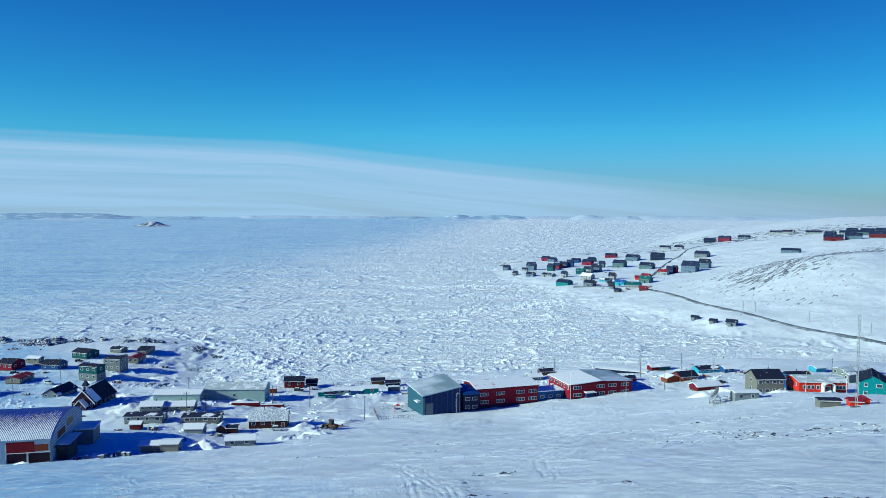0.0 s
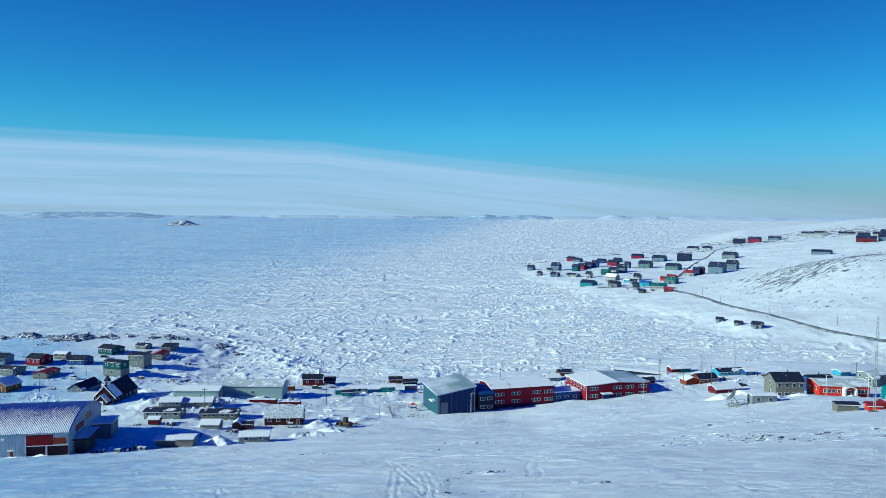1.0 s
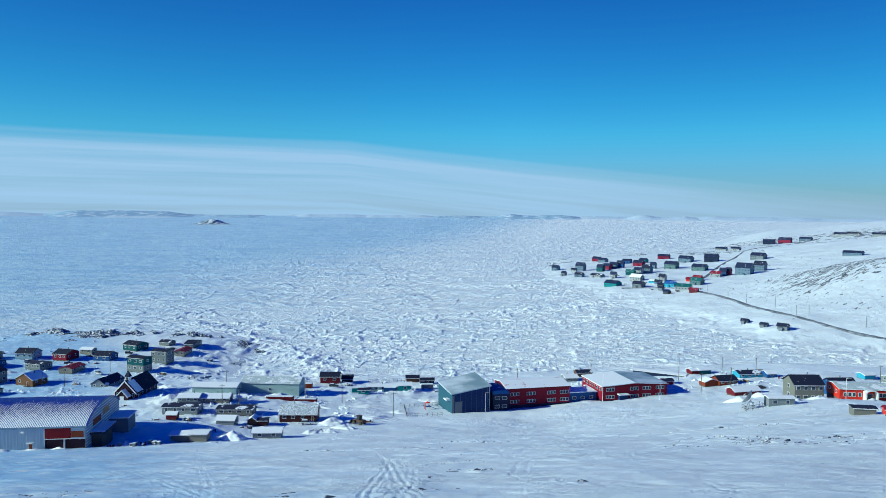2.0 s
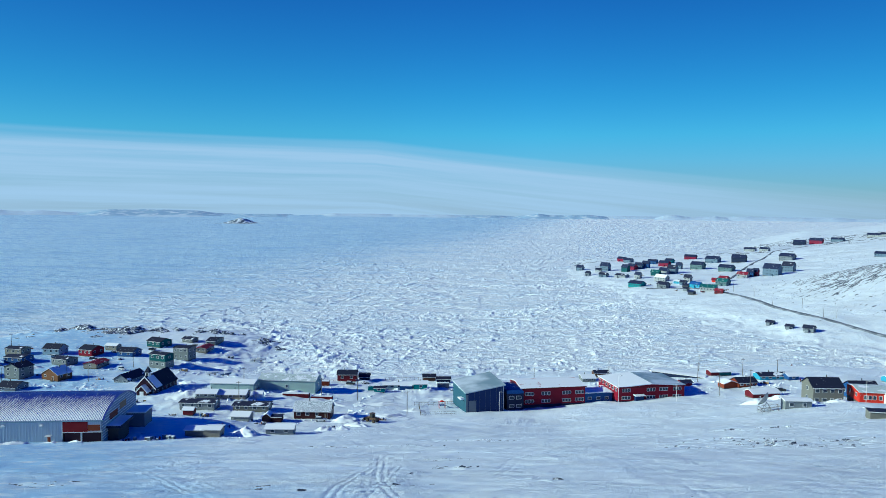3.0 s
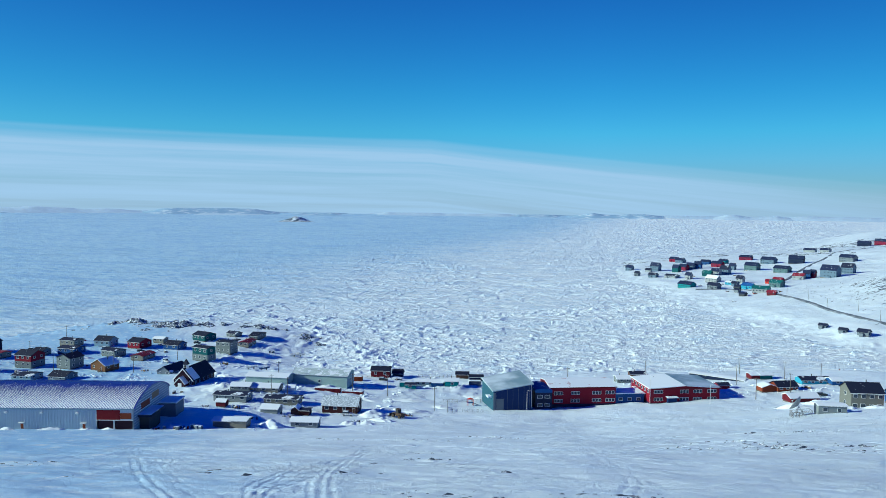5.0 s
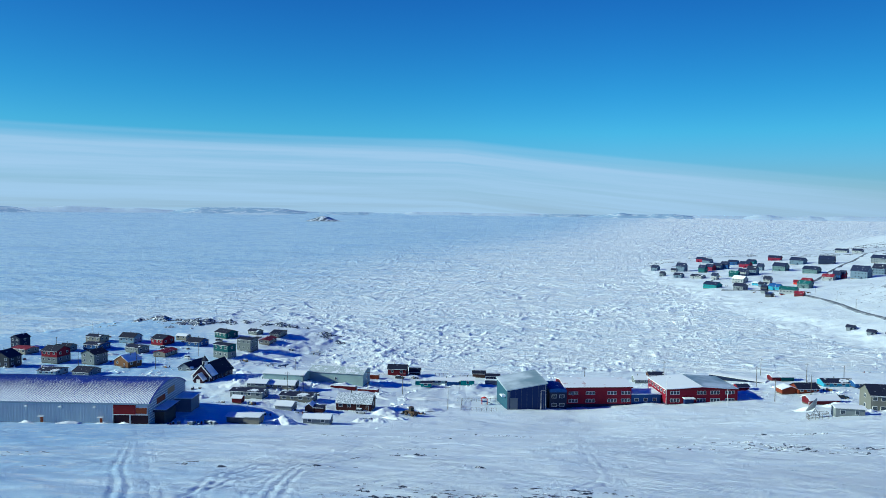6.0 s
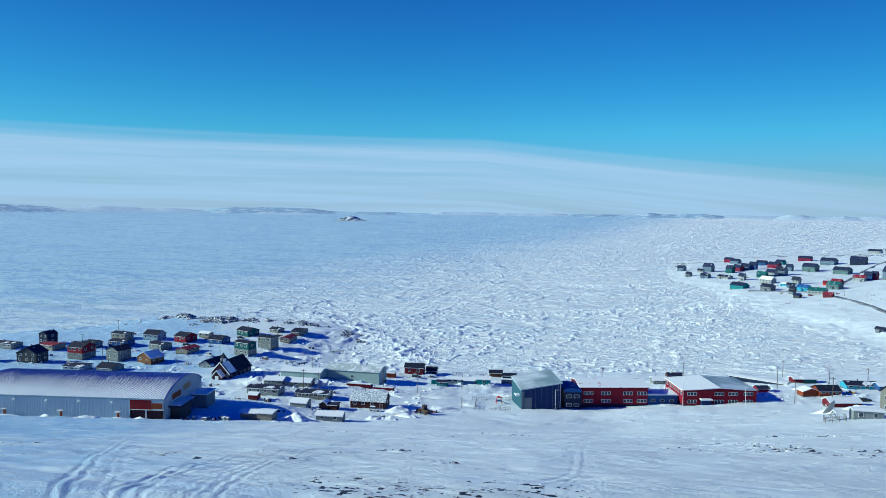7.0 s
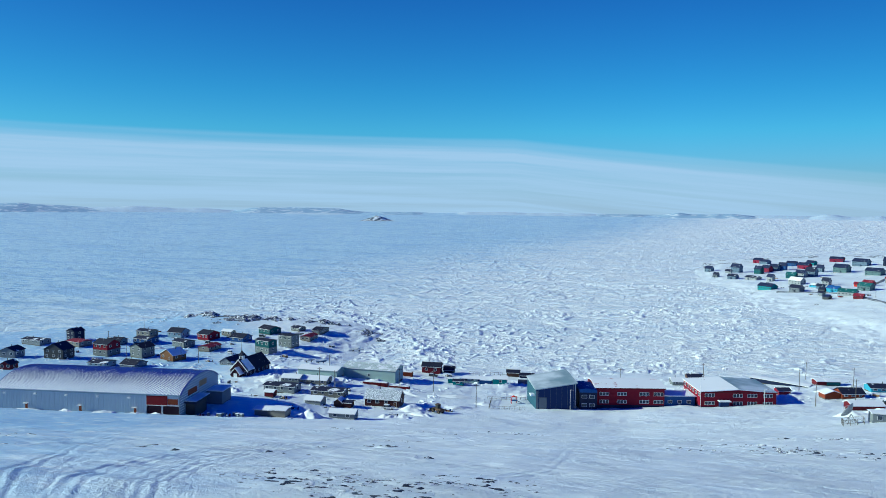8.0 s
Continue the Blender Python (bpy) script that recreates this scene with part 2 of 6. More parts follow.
# ---- materials ----
class Nodes:
    """A node material under construction."""

    def __init__(self, name):
        self.mat = bpy.data.materials.new(name)
        self.mat.use_nodes = True
        self.n, self.l = self.mat.node_tree.nodes, self.mat.node_tree.links
        self.bsdf = self.n["Principled BSDF"]

    def put(self, value, socket):
        if isinstance(value, (int, float)):
            socket.default_value = value
        elif isinstance(value, tuple):
            socket.default_value = (*value, 1) if len(value) == 3 and socket.type == "RGBA" else value
        else:
            self.l.new(value, socket)

    def place(self, scale=(1, 1, 1), world=False, turn=0.0):
        c = self.n.new("ShaderNodeTexCoord")
        m = self.n.new("ShaderNodeMapping")
        m.inputs["Scale"].default_value = scale
        m.inputs["Rotation"].default_value = (0, 0, turn)
        if world:
            g = self.n.new("ShaderNodeNewGeometry")
            self.l.new(g.outputs["Position"], m.inputs[0])
        else:
            self.l.new(c.outputs["Object"], m.inputs[0])
        return m.outputs[0]

    def noise(self, where, scale, detail=4, rough=0.55):
        t = self.n.new("ShaderNodeTexNoise")
        self.l.new(where, t.inputs["Vector"])
        t.inputs["Scale"].default_value, t.inputs["Detail"].default_value, t.inputs["Roughness"].default_value = scale, detail, rough
        return t.outputs[0]

    def band(self, value, lo, hi):
        r = self.n.new("ShaderNodeMapRange")
        r.interpolation_type = "SMOOTHSTEP"
        self.l.new(value, r.inputs["Value"])
        r.inputs["From Min"].default_value, r.inputs["From Max"].default_value = lo, hi
        return r.outputs[0]

    def mix(self, f, a, b, how="MIX"):
        m = self.n.new("ShaderNodeMix")
        m.data_type, m.blend_type = "RGBA", how
        self.put(f, m.inputs[0])
        self.put(a, m.inputs[6])
        self.put(b, m.inputs[7])
        return m.outputs[2]

    def math(self, op, a, b):
        m = self.n.new("ShaderNodeMath")
        m.operation = op
        self.put(a, m.inputs[0])
        self.put(b, m.inputs[1])
        return m.outputs[0]

    def bump(self, height, strength, distance, after=None):
        b = self.n.new("ShaderNodeBump")
        b.inputs["Strength"].default_value, b.inputs["Distance"].default_value = strength, distance
        self.l.new(height, b.inputs["Height"])
        if after is not None:
            self.l.new(after, b.inputs["Normal"])
        return b.outputs[0]

    def finish(self, color, roughness=0.6, normal=None, metallic=0.0, specular=0.4):
        self.put(color, self.bsdf.inputs["Base Color"])
        self.put(roughness, self.bsdf.inputs["Roughness"])
        self.bsdf.inputs["Metallic"].default_value = metallic
        self.bsdf.inputs["Specular IOR Level"].default_value = specular
        if normal is not None:
            self.l.new(normal, self.bsdf.inputs["Normal"])
        return self.mat


def shade(c, k):
    return tuple(min(1.0, v * k) for v in c)


def snow_material(name, color=(0.80, 0.88, 0.94), wind=True, lumps=0.5):
    m = Nodes(name)
    w = m.place(world=True)
    drift = m.place(scale=(0.6, 1.0, 1.0), world=True, turn=radians(-25))
    broad = m.noise(w, 0.035, 5)
    ripple = m.noise(drift, 0.9, 8, 0.68)
    grain = m.noise(w, 3.5, 4, 0.7)
    c = m.mix(m.band(broad, 0.35, 0.68), shade(color, 0.90), color)
    if not wind:
        n = m.bump(ripple, 0.25, 0.5)
        return m.finish(c, 0.75, m.bump(grain, lumps, 0.12, n), specular=0.25)
    # crust, soft drifts and patches of wind ripples take turns
    c = m.mix(m.math("MULTIPLY", m.band(m.noise(drift, 0.16, 6, 0.65), 0.46, 0.66), 0.35), c, (0.64, 0.76, 0.90))
    c = m.mix(m.math("MULTIPLY", m.band(ripple, 0.56, 0.72), 0.30), c, (0.66, 0.76, 0.88))
    crust = m.band(m.noise(w, 0.06, 5, 0.6), 0.44, 0.60)
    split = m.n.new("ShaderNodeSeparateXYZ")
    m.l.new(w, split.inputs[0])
    # bluer and darker towards -x and -y, with a ragged noisy edge
    across_slope = m.math("ADD", m.math("ADD", split.outputs[0], m.math("MULTIPLY", m.math("SUBTRACT", split.outputs[1], 60.0), 0.6)), m.math("MULTIPLY", m.noise(w, 0.03, 6, 0.65), 130.0))
    blue_left = m.math("SUBTRACT", 1.0, m.band(across_slope, 15.0, 90.0))
    c = m.mix(m.math("MULTIPLY", blue_left, m.band(m.noise(drift, 0.35, 7, 0.7), 0.28, 0.54)), c, (0.37, 0.58, 0.80))
    # small dark blue flecks between the drifts
    fleck = m.math("MULTIPLY", m.band(m.noise(m.place(scale=(0.5, 1.0, 1.0), world=True, turn=radians(-12)), 0.55, 8, 0.75), 0.61, 0.67), crust)
    c = m.mix(m.math("MULTIPLY", fleck, 0.75), c, (0.20, 0.34, 0.48))
    n = m.bump(m.math("MULTIPLY", ripple, m.math("ADD", crust, 0.35)), 0.8, 0.45)
    n = m.bump(grain, 0.8, 0.15, n)
    return m.finish(c, 0.75, n, specular=0.25)


def siding(name, color, step=0.2, wear=0.25, rough=0.6, upright=False, metal=0.0):
    """Painted cladding: boards or ribs, sun-bleached and a little dirty."""
    m = Nodes(name)
    o = m.place()
    wave = m.n.new("ShaderNodeTexWave")
    wave.wave_type, wave.bands_direction, wave.wave_profile = "BANDS", "X" if upright else "Z", "SAW" if not upright else "SIN"
    m.l.new(o, wave.inputs["Vector"])
    wave.inputs["Scale"].default_value = 0.31416 / step
    patch = m.noise(o, 0.6, 4)
    fine = m.noise(o, 7.0, 3)
    c = m.mix(m.math("MULTIPLY", m.band(patch, 0.4, 0.75), wear), color, tuple(v * 0.8 + 0.14 * max(color) for v in color))
    c = m.mix(m.math("MULTIPLY", m.band(fine, 0.5, 0.8), wear * 0.6), c, shade(color, 0.55))
    c = m.mix(m.math("MULTIPLY", wave.outputs[1], 0.18), c, shade(color, 0.6))
    n = m.bump(wave.outputs[1], 0.5, 0.03)
    return m.finish(c, rough, n, metal, 0.15)


def plain(name, color, rough=0.6, metal=0.0, grain=2.0, vary=0.25, bump=0.15):
    m = Nodes(name)
    o = m.place()
    a, b = m.noise(o, grain, 5), m.noise(o, grain * 9, 3)
    c = m.mix(m.band(a, 0.35, 0.7), shade(color, 1 - vary), shade(color, 1 + vary * 0.4))
    c = m.mix(m.math("MULTIPLY", b, vary), c, shade(color, 0.5))
    return m.finish(c, rough, m.bump(b, bump, 0.02), metal)


def snowy(name, color, amount=0.4, size=0.5, rough=0.8):
    """A roof or ledge with wind-packed snow left in patches."""
    m = Nodes(name)
    o = m.place()
    a = m.noise(o, size, 5, 0.65)
    fine = m.noise(o, 5.0, 4)
    keep = m.band(a, 0.62 - amount * 0.5, 0.68 - amount * 0.5)
    base = m.mix(m.band(fine, 0.3, 0.7), shade(color, 0.75), shade(color, 1.2))
    c = m.mix(keep, base, (0.82, 0.87, 0.92))
    n = m.bump(keep, 0.4, 0.06)
    return m.finish(c, rough, m.bump(fine, 0.25, 0.03, n), specular=0.25)


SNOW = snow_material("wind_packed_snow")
PILED = snow_material("piled_snow", color=(0.85, 0.915, 0.955), wind=False, lumps=0.9)


def ice_material():
    """Sea ice: wind-polished and bluish to the left, haze blue painted in far out, under drifted snow where the floes
    have jammed.
    """
    m = Nodes("rough_sea_ice")
    w = m.place(world=True)
    drift = m.place(scale=(0.42, 1.0, 1.0), world=True, turn=radians(8))
    split = m.n.new("ShaderNodeSeparateXYZ")
    m.l.new(w, split.inputs[0])
    broad, streak, grain = m.noise(w, 0.012, 6), m.noise(drift, 0.12, 9, 0.72), m.noise(w, 0.8, 7, 0.72)
    chunk = m.noise(w, 0.26, 5, 0.62)
    # the y term puts the blue of haze into the distant ice
    across = m.math("ADD", m.math("SUBTRACT", split.outputs[0], m.math("MULTIPLY", split.outputs[1], 0.13)), m.math("MULTIPLY", broad, 260.0))
    snowed = m.band(across, -640.0, -60.0)
    c = m.mix(snowed, (0.58, 0.77, 0.90), (0.90, 0.965, 0.985))
    bare = m.math("SUBTRACT", 0.85, m.math("MULTIPLY", snowed, 0.6))
    c = m.mix(m.math("MULTIPLY", m.band(streak, 0.50, 0.58), bare), c, (0.24, 0.47, 0.74))
    c = m.mix(m.math("MULTIPLY", m.band(grain, 0.56, 0.66), m.math("MULTIPLY", bare, 0.35)), c, (0.58, 0.75, 0.92))
    c = m.mix(m.math("MULTIPLY", m.band(chunk, 0.57, 0.68), m.math("MULTIPLY", bare, 0.45)), c, (0.55, 0.74, 0.92))
    wide = m.noise(m.place(scale=(0.22, 1.0, 1.0), world=True, turn=radians(4)), 0.022, 10, 0.75)
    c = m.mix(m.math("MULTIPLY", m.band(wide, 0.51, 0.57), m.math("ADD", m.math("MULTIPLY", bare, 1.0), -0.12)), c, (0.36, 0.58, 0.82))
    # long refrozen cracks between the plates
    lead = m.noise(m.place(scale=(0.35, 1.0, 1.0), world=True, turn=radians(-6)), 0.0045, 5, 0.55)
    crack = m.math("SUBTRACT", 1.0, m.band(m.math("ABSOLUTE", m.math("SUBTRACT", lead, 0.5), 0.0), 0.0, 0.010))
    c = m.mix(m.math("MULTIPLY", crack, m.math("MULTIPLY", bare, 0.7)), c, (0.30, 0.50, 0.68))
    n = m.bump(streak, 0.8, 1.4)
    n = m.bump(wide, 0.9, 4.0, n)
    n = m.bump(chunk, 0.55, 1.2, n)
    return m.finish(c, 0.7, m.bump(grain, 0.6, 0.4, n), specular=0.25)


ICE = ice_material()
BLOCK = snow_material("ice_block", color=(0.92, 0.96, 0.98), wind=False, lumps=0.3)
# snow of the far hills, with the blue of distant haze in its colour
FAR = snow_material("hazy_far_snow", color=(0.64, 0.79, 0.92), wind=False)


def rock_material():
    m = Nodes("dark_rock")
    w = m.place(world=True)
    a, b = m.noise(w, 0.25, 6, 0.65), m.noise(w, 1.6, 5, 0.7)
    c = m.mix(m.band(a, 0.35, 0.65), (0.018, 0.03, 0.065), (0.06, 0.085, 0.13))
    c = m.mix(m.band(b, 0.57, 0.64), c, (0.78, 0.84, 0.9))
    c = m.mix(m.band(m.noise(w, 0.55, 5, 0.7), 0.50, 0.58), c, (0.80, 0.86, 0.91))
    return m.finish(c, 0.9, m.bump(b, 0.8, 0.4), specular=0.2)


ROCK = rock_material()
PAINT = {}
for name, color in {
    "red": (0.21, 0.006, 0.026), "dark_red": (0.12, 0.010, 0.02), "bright_red": (0.55, 0.03, 0.02), "blue": (0.02, 0.08, 0.25),
    "navy": (0.010, 0.02, 0.06), "steel_blue": (0.010, 0.030, 0.12), "sunlit_teal": (0.028, 0.095, 0.145), "teal": (0.02, 0.20, 0.23), "green": (0.008, 0.085, 0.10),
    "grey": (0.21, 0.24, 0.26), "beige": (0.17, 0.20, 0.21), "sand": (0.24, 0.23, 0.20), "khaki": (0.17, 0.175, 0.16), "olive": (0.17, 0.17, 0.14),
    "dark_plum": (0.045, 0.018, 0.03), "brown": (0.10, 0.055, 0.04), "dark_brown": (0.045, 0.014, 0.017), "orange": (0.21, 0.045, 0.02), "white": (0.72, 0.74, 0.76), "cyan": (0.06, 0.32, 0.48),
    "weathered": (0.30, 0.33, 0.36), "dull_blue": (0.12, 0.18, 0.26), "dull_green": (0.10, 0.17, 0.19), "crimson": (0.20, 0.008, 0.045), "pale_green": (0.33, 0.45, 0.45), "slate": (0.16, 0.19, 0.23), "shaded_steel": (0.28, 0.35, 0.45), "wood": (0.36, 0.24, 0.13), "charcoal": (0.05, 0.055, 0.065), "tan": (0.16, 0.075, 0.035), "oxblood": (0.17, 0.004, 0.014), "pale_blue": (0.24, 0.35, 0.44),
}.items():
    PAINT[name] = siding(name + "_cladding", color)
RIBBED = siding("ribbed_steel_cladding", (0.50, 0.57, 0.64), step=0.6, upright=True, rough=0.45)
TRIM = plain("white_trim", (0.76, 0.78, 0.80), 0.5, vary=0.15)
GLASS = plain("window_glass", (0.04, 0.06, 0.09), 0.12, vary=0.1, bump=0.02)
DARK_ROOF = snowy("dark_shingle_roof", (0.012, 0.017, 0.042), -0.05, 0.9)
MID_ROOF = snowy("part_snowed_roof", (0.016, 0.022, 0.055), 0.10, 0.22)
SNOW_ROOF = snowy("snow_covered_roof", (0.25, 0.27, 0.3), 0.92)
RED_ROOF = snowy("red_metal_roof", (0.20, 0.015, 0.04), 0.04)
GREEN_ROOF = snowy("green_metal_roof", (0.015, 0.11, 0.12), 0.03)
BLUE_ROOF = snowy("blue_metal_roof", (0.02, 0.09, 0.30), 0.05)
METAL_ROOF = snowy("frosted_metal_roof", (0.50, 0.59, 0.60), 0.25, 0.25, 0.55)
TIMBER = plain("weathered_timber", (0.13, 0.12, 0.11), 0.85)
STEEL = plain("galvanised_steel", (0.42, 0.45, 0.48), 0.45, 0.6)
DARK = plain("dark_metal", (0.03, 0.035, 0.04), 0.6)
RUBBER = plain("black_rubber", (0.02, 0.02, 0.022), 0.8)
FROST_ROOF = snowy("thinly_snowed_roof", (0.34, 0.40, 0.46), 0.28, 2.2)
# roof of the far houses: dark shingle with haze blue mixed into the colour
SLATE_ROOF = snowy("haze_blue_shingle_roof", (0.016, 0.026, 0.075), -0.02, 0.3)
ROOFS = {"slate": SLATE_ROOF, "frost": FROST_ROOF, "dark": DARK_ROOF, "mid": MID_ROOF, "snow": SNOW_ROOF, "red": RED_ROOF, "green": GREEN_ROOF, "blue": BLUE_ROOF, "metal": METAL_ROOF}


# ---- building with meshes ----
def mesh_of(name, verts, faces, material, smooth=False):
    me = bpy.data.meshes.new(name)
    me.from_pydata([tuple(v) for v in verts], [], faces)
    me.materials.append(material)
    if smooth:
        me.polygons.foreach_set("use_smooth", np.ones(len(me.polygons), bool))
    me.update()
    return me


def sheet(name, radii, angles, height, material, keep=None, centre=(20, -40), smooth=True):
    """A fan-shaped grid of ground, finest where the camera passes nearest."""
    R, A = np.meshgrid(radii, angles, indexing="ij")
    X, Y = centre[0] + R * np.sin(A), centre[1] + R * np.cos(A)
    Z = height(X, Y)
    n, m = R.shape
    verts = np.stack([X, Y, Z], -1).reshape(-1, 3)
    i = (np.arange(n - 1)[:, None] * m + np.arange(m - 1)[None]).reshape(-1)
    quads = np.stack([i, i + 1, i + m + 1, i + m], -1)
    if keep is not None:
        ok = keep(X, Y, Z).reshape(-1)
        quads = quads[ok[quads].any(1)]
        used = np.zeros(len(verts), bool)
        used[quads.reshape(-1)] = True
        order = np.cumsum(used) - 1
        verts, quads = verts[used], order[quads]
    me = bpy.data.meshes.new(name)
    me.vertices.add(len(verts))
    me.vertices.foreach_set("co", verts.reshape(-1).astype(np.float32))
    me.loops.add(len(quads) * 4)
    me.loops.foreach_set("vertex_index", quads.reshape(-1).astype(np.int32))
    me.polygons.add(len(quads))
    me.polygons.foreach_set("loop_start", np.arange(0, len(quads) * 4, 4, dtype=np.int32))
    me.polygons.foreach_set("use_smooth", np.full(len(quads), smooth))
    me.update(calc_edges=True)
    me.materials.append(material)
    return new(name, me)


def ice_height(x, y):
    r = np.hypot(x, y)
    d = -inland(x, y)
    # broken, jammed floes near the shore and in the middle of the bay; smoother plates far out to the left
    rubble = 0.34 + 0.66 * ramp(x + 0.25 * y, -330, -20) * (1 - 0.6 * ramp(r, 900, 1900))
    rubble = rubble * (1 - 0.3 * ramp(x, 40, 160) * (1 - ramp(d, 10, 90)))
    ridge = ridges(x, y)
    lumps = np.clip(fbm(x, y, 5.6, 3, 51) - 0.62, 0, 1) * 4.4 + np.clip(fbm(x * 0.8, y, 3.0, 2, 61) - 0.66, 0, 1) * 3.0
    patchy = 0.25 + 1.3 * fbm(x, y, 45, 3, 91)
    plates = 1.0 - 2 * np.abs(fbm(x * 0.6, y, 60, 4, 71) - 0.5)
    z = rubble * patchy * lumps + 0.35 * rubble * (fbm(x, y, 9, 3, 95) - 0.5) + 3.6 * ridge * np.clip(fbm(x, y, 5, 3, 81) - 0.38, 0, 1)
    z = z + ramp(r, 900, 2000) * ramp(x / np.maximum(r, 1), -0.35, 0.1) * 6.0 * np.clip(fbm(x, y, 24, 3, 57) - 0.54, 0, 1)
    z = z + 1.0 * ramp(plates, 0.90, 1.0) * (0.3 + rubble) * fbm(x, y, 8, 2, 77)
    return 0.15 + z + 1.8 * near_line(x, y, RIDGES[0], 9) * fbm(x, y, 14, 3, 87) + far_rise(r)


FAN = np.radians(np.concatenate([np.linspace(-180, -66, 20)[:-1], np.linspace(-66, 46, 940), np.linspace(46, 180, 22)[1:]]))
LAND_RADII = np.concatenate([np.linspace(0.5, 60, 20)[:-1], np.geomspace(60, 640, 560)[:-1], np.geomspace(640, 1700, 260)[:-1], np.geomspace(1700, 4870, 110)])
ICE_RADII = np.concatenate([np.geomspace(420, 1300, 470)[:-1], np.geomspace(1300, 4880, 190)])
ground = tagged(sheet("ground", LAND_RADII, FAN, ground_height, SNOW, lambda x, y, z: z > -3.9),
                "wind-packed snow over a long treeless slope", "ground", kind="structure")
sea_ice = tagged(sheet("sea_ice", ICE_RADII, FAN, ice_height, ICE, lambda x, y, z: inland(x, y) < 34, smooth=False),
                 "frozen bay of jammed, snow-dusted sea ice", "sea ice", kind="structure")


# ---- builders ----
def thing(name, x, y, z, turn, label, category, group=""):
    ob = new(name)
    ob.empty_display_size = 0.5
    ob.matrix_basis = pose(x, y, z, 0, 0, turn)
    return tagged(ob, label, category, group)


def part(name, bm, material, parent, label="", smooth=False):
    """Links a bmesh as one mesh object under a thing or a part."""
    me = bpy.data.meshes.new(name)
    if smooth:
        for f in bm.faces:
            f.smooth = True
    bm.to_mesh(me)
    bm.free()
    me.materials.append(material)
    ob = new(name, me)
    ob.parent = parent
    return tagged(ob, label)


def piece(name, me, parent, m=None, label=""):
    ob = new(name, me)
    ob.parent = parent
    if m is not None:
        ob.matrix_basis = m
    return tagged(ob, label)


def boxes(*rows, bevel=0.0):
    """A bmesh of boxes: each row is x0, x1, y0, y1, z0, z1."""
    bm = bmesh.new()
    for x0, x1, y0, y1, z0, z1 in rows:
        v = [bm.verts.new(p) for p in ((x0, y0, z0), (x1, y0, z0), (x1, y1, z0), (x0, y1, z0), (x0, y0, z1), (x1, y0, z1), (x1, y1, z1), (x0, y1, z1))]
        for f in ((3, 2, 1, 0), (4, 5, 6, 7), (0, 1, 5, 4), (1, 2, 6, 5), (2, 3, 7, 6), (3, 0, 4, 7)):
            bm.faces.new([v[i] for i in f])
    if bevel:
        bmesh.ops.bevel(bm, geom=list(bm.edges), offset=bevel, segments=1, affect="EDGES")
    return bm


def prism(outline, lo, hi, axis="y"):
    """A bmesh of an outline in (x, z), or (y, z) for axis x, drawn out from lo to hi."""
    bm = bmesh.new()
    put = (lambda a, b, s: (a, s, b)) if axis == "y" else (lambda a, b, s: (s, a, b)) if axis == "x" else (lambda a, b, s: (a, b, s))
    a = [bm.verts.new(put(p, q, lo)) for p, q in outline]
    b = [bm.verts.new(put(p, q, hi)) for p, q in outline]
    n = len(outline)
    bm.faces.new(a)
    bm.faces.new(b[::-1])
    for i in range(n):
        bm.faces.new((a[i], b[i], b[(i + 1) % n], a[(i + 1) % n]))
    bmesh.ops.recalc_face_normals(bm, faces=list(bm.faces))
    return bm


def rod(path, radius, sides=6):
    """A bmesh of a round bar along a line of points."""
    bm = bmesh.new()
    rings = []
    pts = [Vector(p) for p in path]
    radii = radius if isinstance(radius, (list, tuple)) else [radius] * len(pts)
    for i, p in enumerate(pts):
        way = (pts[min(i + 1, len(pts) - 1)] - pts[max(i - 1, 0)]).normalized()
        side = way.cross(Vector((0, 0, 1)) if abs(way.z) < 0.9 else Vector((1, 0, 0))).normalized()
        up = side.cross(way)
        rings.append([bm.verts.new(p + (side * math.cos(a) + up * math.sin(a)) * radii[i]) for a in (math.tau * k / sides for k in range(sides))])
    for r, s in zip(rings, rings[1:]):
        for k in range(sides):
            bm.faces.new((r[k], r[(k + 1) % sides], s[(k + 1) % sides], s[k]))
    bm.faces.new(rings[0][::-1])
    bm.faces.new(rings[-1])
    bmesh.ops.recalc_face_normals(bm, faces=list(bm.faces))
    return bm


BLOCK_MESHES = {}


def unit_box(name, sx, sy, sz, material):
    key = (name, round(sx, 2), round(sy, 2), round(sz, 2), material.name)
    if key not in BLOCK_MESHES:
        bm = boxes((-sx / 2, sx / 2, -sy / 2, sy / 2, 0, sz))
        me = bpy.data.meshes.new(name)
        bm.to_mesh(me)
        bm.free()
        me.materials.append(material)
        BLOCK_MESHES[key] = me
    return BLOCK_MESHES[key]


def window(parent, x, y, z, face, w=1.2, h=1.1, trim=None, name="window"):
    """A framed window on the wall that looks along face (degrees from -y), its sill at z."""
    m = pose(x, y, z, 0, 0, face)
    f = piece(name, unit_box("window_frame", w + 0.24, 0.12, h + 0.24, trim or TRIM), parent, m)
    piece("pane", unit_box("pane", w, 0.06, h, GLASS), f, pose(0, -0.05, 0.12))
    return f


def door(parent, x, y, z, face, material, w=0.95, h=2.05):
    m = pose(x, y, z, 0, 0, face)
    f = piece("door", unit_box("door_frame", w + 0.2, 0.12, h + 0.12, TRIM), parent, m)
    piece("door_leaf", unit_box("door_leaf", w, 0.06, h, material), f, pose(0, -0.05, 0.02))
    return f


